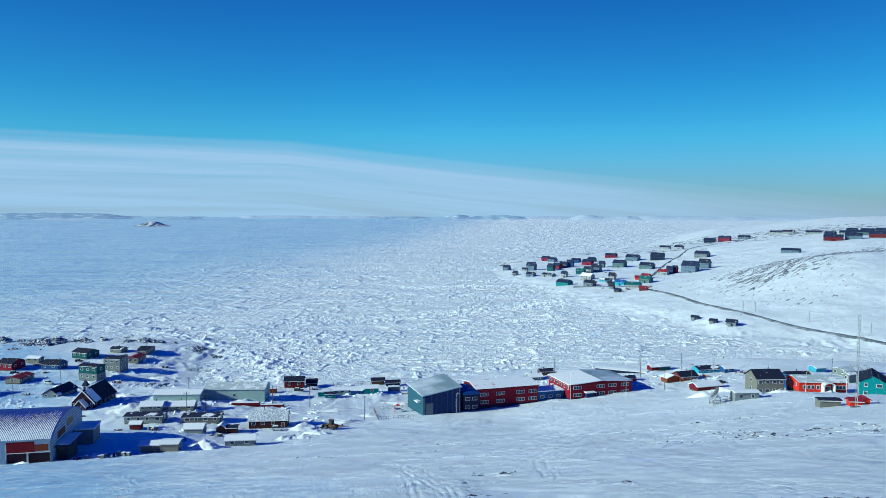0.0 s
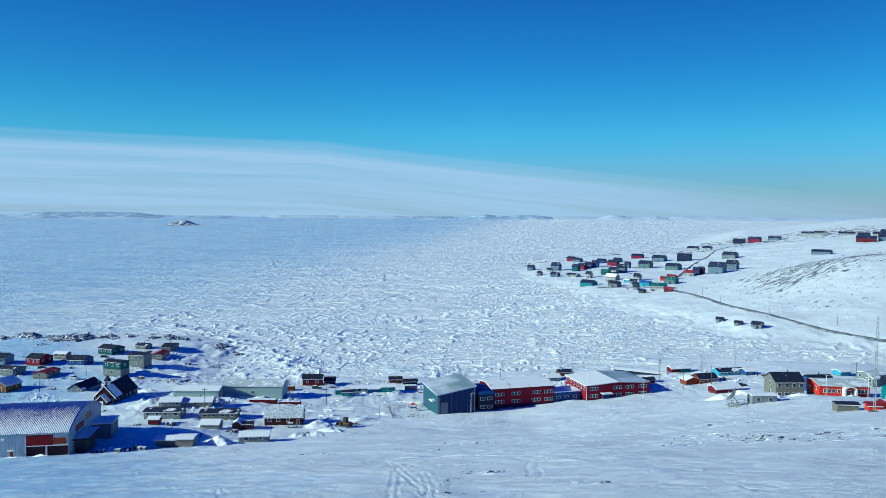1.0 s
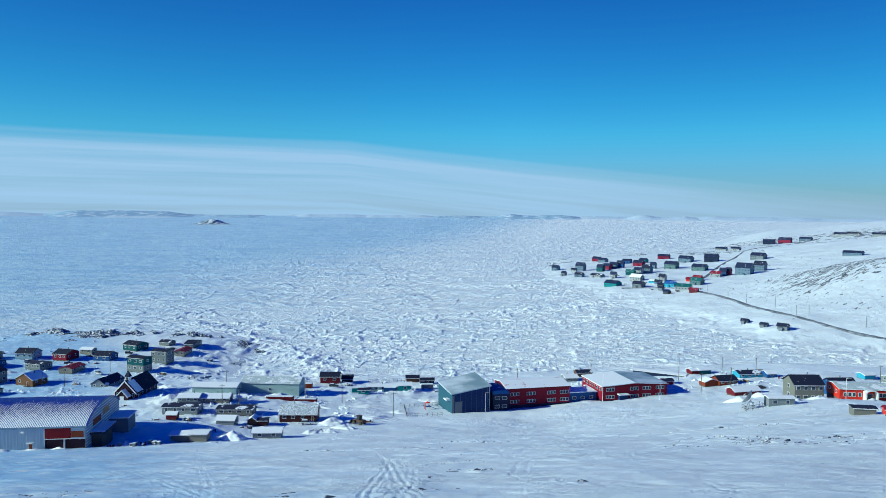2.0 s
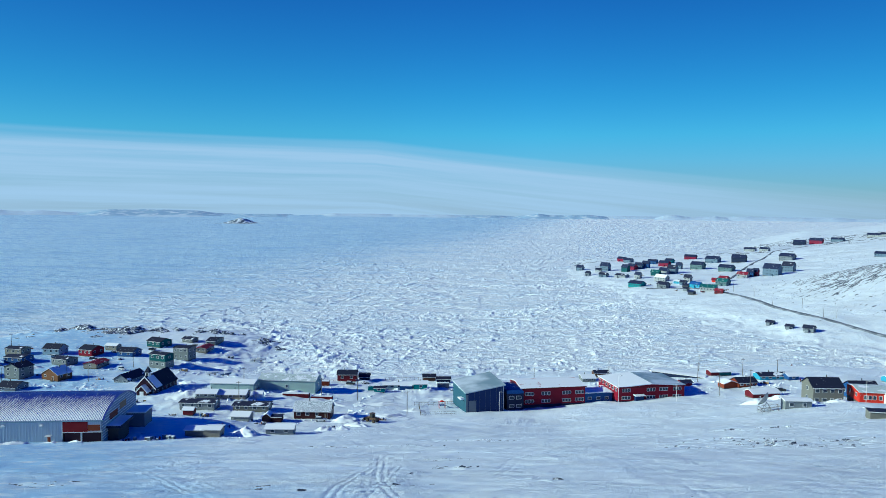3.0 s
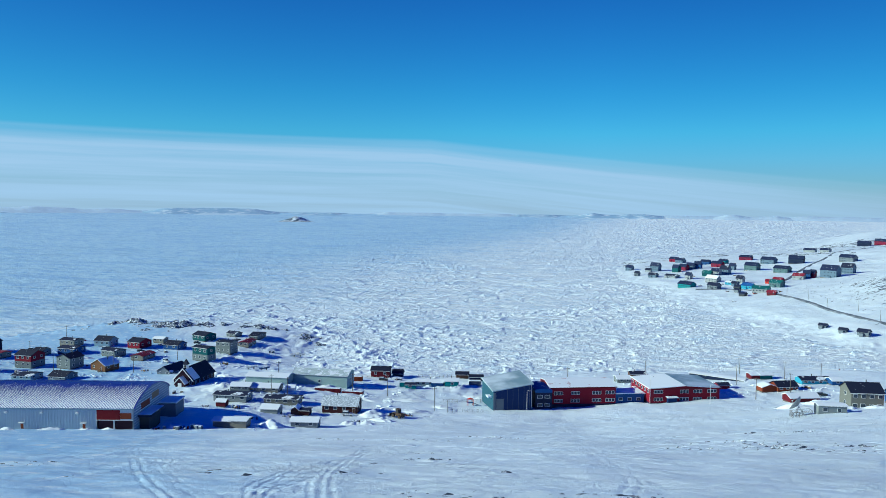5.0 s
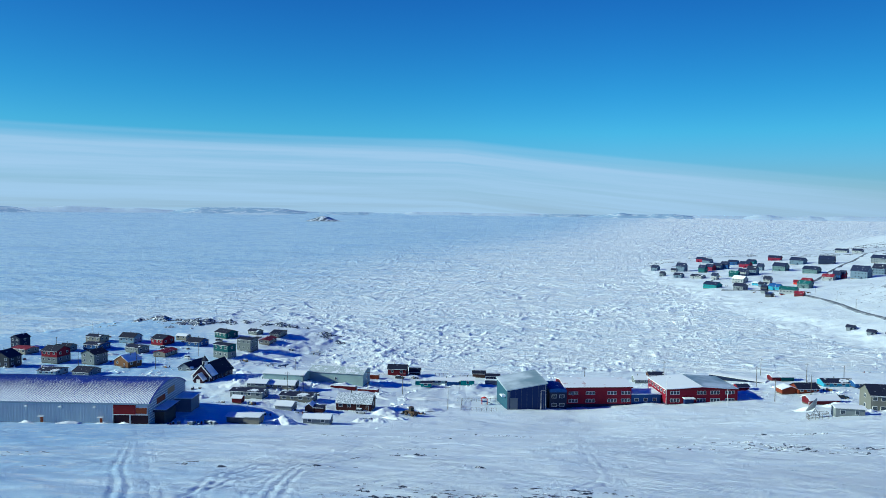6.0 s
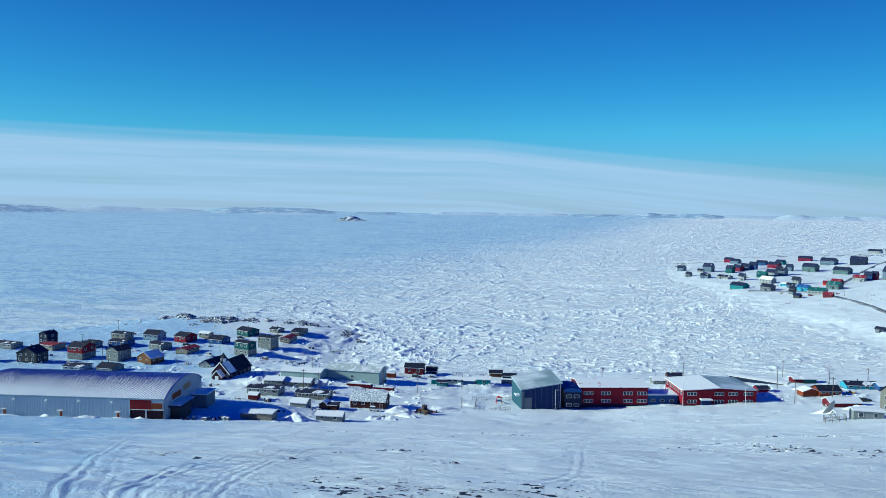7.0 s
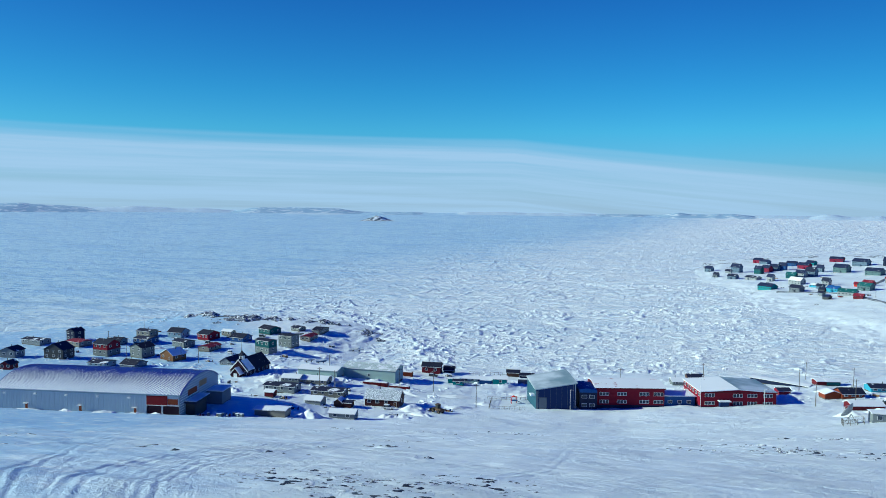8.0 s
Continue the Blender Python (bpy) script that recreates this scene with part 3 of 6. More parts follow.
def gable_roof(L, W, H, rise, over=0.4, thick=0.25, along="L"):
    """Two slopes with thickness; the eaves run along the length (L) or the depth (W). Front left corner at the origin."""
    if along == "L":
        s = rise / (W / 2)
        o = [(-over, H - over * s), (W / 2, H + rise), (W + over, H - over * s), (W + over, H - over * s + thick), (W / 2, H + rise + thick), (-over, H - over * s + thick)]
        return prism(o, -over, L + over, "x")
    s = rise / (L / 2)
    o = [(-over, H - over * s), (L / 2, H + rise), (L + over, H - over * s), (L + over, H - over * s + thick), (L / 2, H + rise + thick), (-over, H - over * s + thick)]
    return prism(o, -over, W + over, "y")


def house(x, y, turn, L, W, H, rise=1.6, wall="grey", roof="dark", along="L", label="", name="house", category="house", group="",
          front=None, side=None, rows=1, lower=None, porch=None, chimney=True, skirt=0.5, seed=0, sink=0.0, detail=True):
    """A timber house on a snow-skirted base. Its front left corner stands at x, y; the front runs along +x, turned by turn degrees."""
    rnd = random.Random(seed + int(x * 7 + y * 13))
    if not detail:
        grow = 1.0 if y < 650 else 1.3 if y < 1350 else 1.1
        x, y, turn = x - L * (grow - 1) / 2, y - 1.0, -36 + turn * 0.7
        L, W, H, rise = L * grow, W * grow, H * grow, rise * grow * 1.6
    c, s = math.cos(radians(turn)), math.sin(radians(turn))
    spots = [(x + c * a - s * b, y + s * a + c * b) for a in (0, L) for b in (0, W)]
    z = min(gz(*p) for p in spots) * 0.5 + sum(gz(*p) for p in spots) / 8 - sink
    home = thing(name, x, y, z, turn, label, category, group)
    low = -3.0
    if along == "L":
        body = prism([(0, skirt), (W, skirt), (W, H), (W / 2, H + rise - 0.02), (0, H)] if rise > 0 else [(0, skirt), (W, skirt), (W, H), (0, H)], 0, L, "x")
    else:
        body = prism([(0, skirt), (L, skirt), (L, H), (L / 2, H + rise - 0.02), (0, H)], 0, W, "y")
    part("wall", body, PAINT[wall], home)
    part("foundation", boxes((0.15, L - 0.15, 0.15, W - 0.15, low, skirt)), TIMBER, home)
    if lower:
        part("lower_wall", boxes((-0.05, L + 0.05, -0.05, W + 0.05, skirt, skirt + (H - skirt) * 0.5)), PAINT[lower], home, lower.replace("_", " ") + " lower storey")
    if rise > 0:
        part("roof", gable_roof(L, W, H, rise, 0.45, 0.22, along), ROOFS[roof], home)
    else:
        part("roof", boxes((-0.3, L + 0.3, -0.3, W + 0.3, H, H + 0.3)), ROOFS[roof], home)
    if chimney:
        cx, cy = L * rnd.uniform(0.3, 0.7), W * 0.5 + 0.5
        part("chimney", rod([(cx, cy, H + max(rise, 0) * 0.6), (cx, cy, H + max(rise, 0) + 1.0)], 0.16, 8), DARK, home)
    if not detail:
        n = max(2, int(L / 3.2))
        for zz in ((0.2, 0.62) if H > 5.2 else (0.45,)):
            for k in range(n):
                if rnd.random() < 0.85:
                    piece("window", unit_box("window", 1.3, 0.12, 1.2, GLASS), home, pose(L * (k + 0.5) / n, -0.03, skirt + (H - skirt) * zz))
            for k in range(2):
                piece("window", unit_box("window", 1.2, 0.12, 1.1, GLASS), home, pose(L + 0.03, W * (k + 0.5) / 2, skirt + (H - skirt) * zz, 0, 0, 90))
        # an entrance lean-to on some of them
        if rnd.random() < 0.6:
            a = L * rnd.uniform(0.1, 0.6)
            part("porch", prism([(0, -1), (-2.0, -1), (-2.0, 1.9), (0, 2.5)], a, a + 2.6, "x"), PAINT[wall], home)
        return home
    storey = (H - skirt) / rows
    nf = front if front is not None else max(2, int(L / 3.4))
    ns = side if side is not None else max(1, int(W / 4))
    for r in range(rows):
        zz = skirt + storey * r + storey * 0.42
        hh = min(1.15, storey * 0.42)
        for k in range(nf):
            a = L * (k + 0.5) / nf + rnd.uniform(-0.3, 0.3)
            if porch is not None and r == 0 and abs(a - porch * L) < 1.4:
                continue
            window(home, a, -0.03, zz, 0, rnd.choice((1.0, 1.3, 1.6)), hh)
        for k in range(ns):
            b = W * (k + 0.5) / ns
            window(home, -0.03, b, zz, -90, 1.2, hh)
            window(home, L + 0.03, b, zz, 90, 1.2, hh)
    if porch is not None:
        door(home, porch * L, -0.03, skirt, 0, PAINT["brown"])
        part("porch", boxes((porch * L - 1.0, porch * L + 1.0, -1.6, -0.04, skirt - 0.15, skirt)), TIMBER, home)
        stairs = [(porch * L - 0.6, porch * L + 0.6, -1.6 - 0.28 * (i + 1), -1.6 - 0.28 * i, low, skirt - 0.15 - 0.18 * (i + 1)) for i in range(3)]
        part("steps", boxes(*stairs), TIMBER, home)
        part("handrail", rod([(porch * L - 0.95, -1.55, skirt), (porch * L - 0.95, -1.55, skirt + 1.0), (porch * L - 0.95, -0.1, skirt + 1.0)], 0.05), TIMBER, home)
    # boards along the eaves
    if rise > 0 and along == "L":
        sl = rise / (W / 2)
        part("fascia", boxes((-0.47, L + 0.47, -0.5, -0.46, H - 0.45 * sl - 0.02, H - 0.45 * sl + 0.2)), TRIM, home)
    return home


# ---- houses of the near village ----
house(-260.3, 346.3, -11, 10.3, 9.1, 6.2, 2.0, "beige", "dark", "W", "pale beige two-storey house with a dark gable roof", rows=2, front=2, group="village houses")
house(-238.8, 346.5, -14, 11.4, 9.1, 3.7, 3.0, "tan", "snow", "W", "brown timber house under a snow-covered gable", front=2, porch=0.7, group="village houses")
house(-233.6, 374.2, -2, 8.1, 12.0, 2.8, 1.0, "sand", "red", "W", "low beige house with a red roof edge", front=1, group="village houses")
house(-258.2, 381.2, -14, 11.1, 8.4, 3.7, 0.8, "beige", "mid", "L", "low beige house with patchy snow on its roof", group="village houses")
house(-304.1, 401.7, -4, 11.4, 8.0, 4.0, 1.0, "sand", "mid", "L", "low sand-coloured house with dark roof edge", group="village houses")
house(-281.6, 405.4, 1, 10.8, 9.2, 3.9, 2.4, "pale_blue", "dark", "L", "grey-blue house with a steep dark roof", group="village houses")
house(-258.4, 406.5, -9, 9.7, 10.6, 4.2, 2.0, "red", "dark", "L", "red wooden house with white windows and dark roof", front=3, group="village houses")
house(-252.8, 425.4, -6, 8.2, 5.0, 3.2, 1.0, "sand", "snow", "L", "small sand-coloured shed with snow on top", name="shed", category="shed", chimney=False)
house(-233.7, 407.8, -4, 10.4, 9.3, 3.4, 2.0, "blue", "dark", "L", "blue wooden house with two white windows", front=2, group="village houses")
house(-233.4, 441.3, -19, 11.8, 10.1, 3.9, 1.8, "green", "dark", "L", "dark green house with a black roof", group="village houses")
house(-198.9, 383.3, -14, 11.5, 6.8, 8.2, 0.7, "green", "dark", "L", "two-storey house, green above and beige below", rows=2, lower="beige", group="village houses")
house(-196.6, 406.5, -8, 10.2, 8.0, 7.5, 0.8, "beige", "dark", "L", "tall beige two-storey house with a dark roof", rows=2, group="village houses")
house(-193.6, 429.2, 2, 6.9, 12.3, 3.0, 1.0, "sand", "red", "W", "low sand-coloured house with a red roof", group="village houses")
house(-197.4, 452.0, 3, 5.9, 16.0, 3.1, 1.5, "khaki", "dark", "L", "dark wooden house near the frozen shore", group="village houses")
house(-218.0, 459.3, -14, 7.9, 6.8, 2.4, 1.2, "beige", "mid", "L", "small beige house by the shore", group="village houses")
house(-195.1, 341.9, -5, 8.3, 15.1, 2.5, 2.6, "slate", "mid", "W", "slate-grey cabin with a long part-snowed roof", group="village houses")
house(-283.9, 342.5, -2, 10.8, 10.1, 7.3, 2.2, "red", "dark", "L", "large two-storey house, red above and beige below", rows=2, lower="beige", group="village houses")
house(-333.9, 371.7, -8, 7.7, 7.5, 6.6, 1.8, "navy", "mid", "W", "navy two-storey house with a snowy gable", rows=2, group="village houses")
house(-321.2, 359.3, -10, 12.2, 9.0, 3.1, 0.7, "sand", "red", "L", "low sand-coloured row house", group="village houses")
house(-352.4, 353.9, -4, 16.3, 8.1, 3.2, 0.8, "grey", "mid", "L", "low grey house with a flat snowy roof", group="village houses")
house(-299.8, 322.3, 6, 12.5, 9.5, 5.8, 3.4, "charcoal", "mid", "W", "charcoal-grey house with a tall part-snowed gable", rows=2, group="village houses")
house(-323.3, 313.8, 9, 9.5, 8.0, 4.5, 2.0, "slate", "mid", "W", "slate-grey house with a part-snowed gable roof", group="village houses")
house(-288.0, 284.0, 12, 5.7, 6.0, 3.1, 1.6, "dark_red", "mid", "W", "dark red house with snow on its roof", group="village houses")
house(-298.1, 371.8, 2, 6.9, 7.2, 3.1, 1.6, "grey", "dark", "L", "grey house with a dark roof", group="village houses")
house(-288.3, 380.8, -4, 12.4, 9.2, 3.5, 0.9, "blue", "mid", "L", "blue-grey low house behind the others", group="village houses")
house(-259.1, 312.9, 4, 10.8, 9.5, 2.7, 0.8, "pale_blue", "mid", "L", "pale blue low house behind the arena", group="village houses")
house(-240.7, 316.6, 1, 9.7, 9.7, 2.4, 2.0, "slate", "dark", "L", "dark grey gabled house behind the arena", group="village houses")
house(-122.8, 271.6, 4, 14.2, 7.0, 3.1, 0.5, "grey", "mid", "L", "long grey trailer with blue roof edge", name="trailer", category="trailer", front=4, side=1)
house(-116.6, 262.3, 5, 3.9, 3.5, 2.4, 0.7, "dark_red", "snow", "L", "small dark red shed in the snow", name="shed", category="shed", front=0, side=0, chimney=False)
house(-123.8, 287.6, 8, 8.6, 7.0, 2.4, 1.0, "beige", "snow", "L", "low beige building half buried in snow", name="house", front=3)
house(-115.5, 290.4, 8, 12.2, 8.0, 2.4, 1.1, "sand", "snow", "L", "low sand-coloured building under deep snow", front=3)
house(-127.3, 309.4, 4, 20.0, 9.0, 4.0, 1.0, "pale_green", "snow", "L", "long pale green warehouse with a snow-covered roof", name="warehouse", category="warehouse", front=0, side=0, chimney=False)
house(-108.2, 319.3, 3, 26.9, 12.0, 6.4, 1.6, "pale_green", "metal", "L", "long pale green steel warehouse with a frosted roof", name="warehouse", category="warehouse", front=1, side=1, chimney=False)
house(-101.3, 296.8, 8, 3.3, 4.0, 2.4, 0.8, "white", "snow", "L", "small white hut between snow banks", name="hut", category="hut", front=0, side=0, chimney=False)
house(-73.8, 268.9, 6, 14.3, 8.2, 3.6, 2.8, "dark_brown", "frost", "L", "dark brown timber cabin with a snow-covered roof", name="cabin", category="cabin", front=4, side=1, porch=0.9)
house(-101.7, 275.1, 6, 14.2, 7.0, 2.8, 0.6, "khaki", "mid", "L", "khaki trailer with a red roof edge", name="trailer", category="trailer", front=4, side=1)
house(-93.5, 254.7, 4, 6.7, 5.8, 2.8, 1.1, "grey", "snow", "L", "grey plywood shed with a snowy roof", name="shed", category="shed", front=0, side=0, chimney=False)
house(-83.3, 259.8, 6, 3.5, 4.0, 2.4, 1.3, "brown", "snow", "W", "brown shed with a snow-topped gable", name="shed", category="shed", front=0, side=0, chimney=False)
house(-79.5, 260.0, 6, 3.5, 4.0, 2.4, 0.4, "dark_brown", "mid", "L", "brown tool shed leaning on its neighbour", name="shed", category="shed", front=0, side=0, chimney=False)
house(-80.8, 357.0, 8, 9.7, 7.0, 4.1, 1.6, "dark_red", "dark", "L", "dark red-brown house at the shore", front=2, side=1)
house(-71.3, 364.8, 8, 5.4, 5.0, 2.4, 1.6, "charcoal", "dark", "L", "small black shed at the shore", name="shed", category="shed", front=0, side=0, chimney=False)
house(-55.7, 331.8, 8, 4.9, 4.0, 2.4, 0.5, "teal", "mid", "L", "small teal hut by the road", name="hut", category="hut", front=1, side=0, chimney=False)
house(-53.5, 341.5, 10, 15.0, 6.0, 2.5, 0.5, "pale_green", "snow", "L", "long low pale green building with snow on top", front=5, side=1)
house(-38.3, 341.9, 10, 6.6, 7.0, 3.5, 0.6, "teal", "snow", "L", "teal box-shaped building by the road", front=1, side=1)
house(-38.2, 371.2, 10, 6.6, 5.0, 2.4, 1.0, "brown", "dark", "L", "dark brown shed by the shore", name="shed", category="shed", front=0, side=0, chimney=False)
house(-30.2, 366.3, 10, 7.1, 5.0, 2.4, 0.8, "navy", "dark", "L", "navy shed beyond the road", name="shed", category="shed", front=0, side=0, chimney=False)
house(-71.0, 231.6, 9, 9.4, 5.0, 2.7, 0.9, "slate", "snow", "L", "grey plywood shed with a snow-covered roof", name="shed", category="shed", front=2, side=0, chimney=False)
house(-94.4, 220.5, 7, 6.1, 5.0, 2.5, 0.6, "khaki", "snow", "L", "weathered storage shed with snow on top", name="shed", category="shed", front=0, side=0, chimney=False)
house(-88.2, 220.9, 7, 5.4, 5.0, 2.9, 0.3, "sand", "snow", "L", "bare plywood storage shed", name="shed", category="shed", front=0, side=0, chimney=False)
house(45.2, 376.9, 14, 7.0, 7.0, 2.4, 1.2, "beige", "snow", "L", "small beige house behind the school", front=2)
house(52.7, 390.3, 14, 8.4, 6.0, 2.5, 1.0, "brown", "mid", "L", "brown shed on the shore", name="shed", category="shed", front=0, side=0)
house(107.5, 343.7, 20, 7.5, 5.0, 2.5, 1.2, "orange", "snow", "W", "small orange shed with a snowy roof", name="shed", category="shed", front=0, side=0, chimney=False)
house(114.3, 344.6, 18, 9.6, 7.0, 2.6, 1.8, "orange", "dark", "L", "orange-red house with a black roof", front=3)
house(111.4, 312.4, 18, 12.6, 6.0, 2.4, 1.2, "dark_red", "snow", "L", "long dark red shed with a snowy roof", name="shed", category="shed", front=0, side=0, chimney=False)
house(90.9, 354.4, 18, 5.2, 5.0, 2.4, 0.8, "red", "mid", "L", "small red hut by the shore", name="hut", category="hut", front=0, side=0, chimney=False)
house(110.6, 381.1, 18, 5.6, 5.0, 2.4, 0.7, "dark_red", "snow", "L", "dark red shed at the frozen shore", name="shed", category="shed", front=0, side=0, chimney=False)
house(115.2, 381.9, 18, 6.2, 5.0, 2.4, 0.7, "green", "snow", "L", "green shed at the frozen shore", name="shed", category="shed", front=0, side=0, chimney=False)
# navy walls here stand for the blue shade on the shed's front
house(82.0, 389.0, -25, 27.0, 6.0, 2.4, 0.4, "navy", "snow", "L", "long low shed with a snow-covered roof, its shade painted navy", name="shed", category="shed", front=0, side=0, chimney=False)
house(129.3, 363.1, 12, 13.9, 7.0, 2.4, 1.2, "cyan", "mid", "L", "long blue building at the shore", name="warehouse", category="warehouse", front=4, side=0)
house(141.8, 361.1, 12, 5.0, 6.0, 2.4, 0.9, "blue", "snow", "L", "blue shed at the shore", name="shed", category="shed", front=1, side=0, chimney=False)
house(183.0, 352.0, 18, 6.0, 5.0, 2.4, 0.8, "cyan", "snow", "L", "bright blue hut by the bay", name="hut", category="hut", front=0, side=0, chimney=False)
house(190.7, 339.4, 22, 17.7, 8.0, 3.2, 1.0, "beige", "metal", "L", "white building with a green-grey roof", front=3)
house(179.1, 315.8, 22, 4.5, 3.0, 4.0, 0.5, "beige", "snow", "L", "tall narrow white hut on the rise", name="hut", category="hut", front=0, side=1, chimney=False)


# ---- the arena ----
def arena(x, y, z, turn, L, W, H, rise):
    hall = thing("arena", x, y, z, turn, "long grey steel arena with a curved blue roof striped with snow", "arena")
    steps = 20
    arc = [(W * k / steps, H + rise * (1 - (2 * k / steps - 1) ** 2) ** 0.85) for k in range(steps + 1)]
    part("front_wall", boxes((0, L - 12.0, 0, 0.3, -3, H), (L - 12.0, L, 0, 0.3, 3.5, H)), RIBBED, hall)
    part("rear_wall", boxes((0, L, W - 0.3, W, -3, H)), RIBBED, hall)
    end = [(0, -3), (W, -3)] + arc[::-1]
    # darker and bluer than the front cladding: this end's shade is in the paint
    part("end_wall", prism(end, L - 0.3, L, "x"), PAINT["shaded_steel"], hall)
    # level ledges across the end wall, each with a line of snow on it
    for k in range(1, 13):
        zz = 0.85 * k
        inside = [b for b, c in arc if c > zz + 0.3]
        part("wall_ledge", boxes((L + 0.005, L + 0.07, inside[0], inside[-1], zz, zz + 0.16)), TRIM, hall)
    part("end_wall", prism(end, 0, 0.3, "x"), PAINT["pale_blue"], hall)
    shell = [(b, c + 0.12) for b, c in arc]
    part("roof", prism(shell + [(b, c - 0.1) for b, c in arc[::-1]], -0.4, L + 0.4, "x"), ROOF_STEEL, hall)
    rib = [(b, c + 0.17) for b, c in arc] + [(b, c + 0.1) for b, c in arc[::-1]]
    bm = prism(rib, -0.05, 0.05, "x")
    me = bpy.data.meshes.new("roof_rib")
    bm.to_mesh(me)
    bm.free()
    me.materials.append(ROOF_STEEL)
    count = int(L / 0.5)
    for k in range(count + 1):
        piece("roof_rib", me, hall, pose(L * k / count, 0, 0))
    # snow lodged between the ribs, thinning out up the slope
    rnd = random.Random(5)
    for k in range(count):
        top = int(steps * (0.44 + 0.03 * math.sin(k * 0.21) + rnd.uniform(-0.03, 0.05)))
        x0, x1 = L * k / count + 0.055, L * (k + 1) / count - 0.075
        bm = bmesh.new()
        rows = []
        for j in range(top + 1):
            b, c = arc[j]
            thin = 0.035 * (1 - j / (top + 1)) + 0.02
            inset = max(0.0, (j / (top + 1) - 0.10) * 0.20 * rnd.uniform(0.8, 1.2))
            rows.append([bm.verts.new((x0 + inset, b, c + 0.135 + thin * 0.7)), bm.verts.new(((x0 + x1) / 2, b, c + 0.135 + thin)), bm.verts.new((x1 - inset, b, c + 0.135 + thin * 0.7))])
        for r, s in zip(rows, rows[1:]):
            for i in (0, 1):
                bm.faces.new((r[i], r[i + 1], s[i + 1], s[i]))
        part("roof_snow", bm, PILED, hall)
    upright = unit_box("wall_rib", 0.14, 0.10, H + 2.6, RIBBED)
    for k in range(int((L - 12.6) / 0.95)):
        piece("wall_rib", upright, hall, pose(0.5 + k * 0.95, -0.05, -2.75))
    part("eave_trim", boxes((-0.4, L + 0.4, -0.25, 0.0, H - 0.25, H + 0.1)), PAINT["pale_blue"], hall)
    # the glazed corner by the entrance
    part("red_panel", boxes((L - 11.9, L - 4.4, -0.12, 0.0, 3.6, H - 0.1)), PAINT["oxblood"], hall, "dark red wall panel")
    part("wood_panel", boxes((L - 4.3, L - 0.7, -0.12, 0.0, 3.9, 5.8)), PAINT["orange"], hall, "orange plywood panel")
    part("glazing", boxes((L - 11.9, L - 0.3, 0.5, 0.6, -2, 3.5)), PAINT["dark_plum"], hall)
    part("post", boxes((L - 6.6, L - 6.2, 0.0, 0.4, -2, 3.5)), TRIM, hall)
    part("post", boxes((L - 0.35, L, 0.0, 0.4, -2, 3.5)), PAINT["pale_blue"], hall)
    part("ledge", boxes((L - 12.0, L - 0.1, -0.3, 0.0, 3.42, 3.6)), TRIM, hall)
    for k in range(5):
        a = L - 18 - k * 11.5
        hood = part("wall_vent", boxes((a - 0.5, a + 0.5, -0.7, 0, 5.5, 6.1), bevel=0.15), TRIM, hall)
    for k in range(3):
        a = L - 16 - k * 20
        door(hall, a, -0.05, 0.2, 0, PAINT["orange"])
        part("awning", boxes((a - 0.9, a + 0.9, -1.2, 0, 2.5, 2.65)), TRIM, hall)
        part("stairs", boxes((a - 0.8, a + 0.8, -1.3, -0.1, -2, 0.2)), TIMBER, hall)
    part("wood_panel", boxes((L, L + 0.08, 6.0, 13.0, 5.4, 7.4)), PAINT["orange"], hall, "orange plywood panel")
    part("wood_panel", boxes((L, L + 0.08, 15.0, 21.0, 6.4, 8.6)), PAINT["wood"], hall)
    part("canopy", boxes((L, L + 4.5, 3.0, 15.0, 3.6, 4.3), bevel=0.06), PAINT["navy"], hall)
    part("canopy_snow", boxes((L + 0.1, L + 4.4, 3.1, 14.9, 4.3, 4.42), bevel=0.04), PILED, hall)
    part("entrance", boxes((L, L + 3.2, 4.5, 14.0, -2, 3.6)), PAINT["charcoal"], hall)
    part("annex", boxes((L + 0.01, L + 6.0, W - 10.0, W - 2.0, -2, 3.4)), PAINT["slate"], hall)
    part("annex_roof", boxes((L + 0.01, L + 6.4, W - 10.4, W - 1.6, 3.4, 3.8)), SNOW_ROOF, hall)
    for k in range(18):
        a = L - 3 - k * 3.6
        bm = rod([(a, W * 0.46, H + rise), (a, W * 0.46, H + rise + 0.5)], 0.12, 6)
        part("roof_vent", bm, STEEL, hall)
    return hall


ROOF_STEEL = plain("blue_roof_steel", (0.035, 0.065, 0.40), 0.4, 0.0, grain=0.4, vary=0.2, bump=0.05)
arena(-180.4, 191.2, 24.0, 12, 68.0, 31.0, 7.1, 4.4)


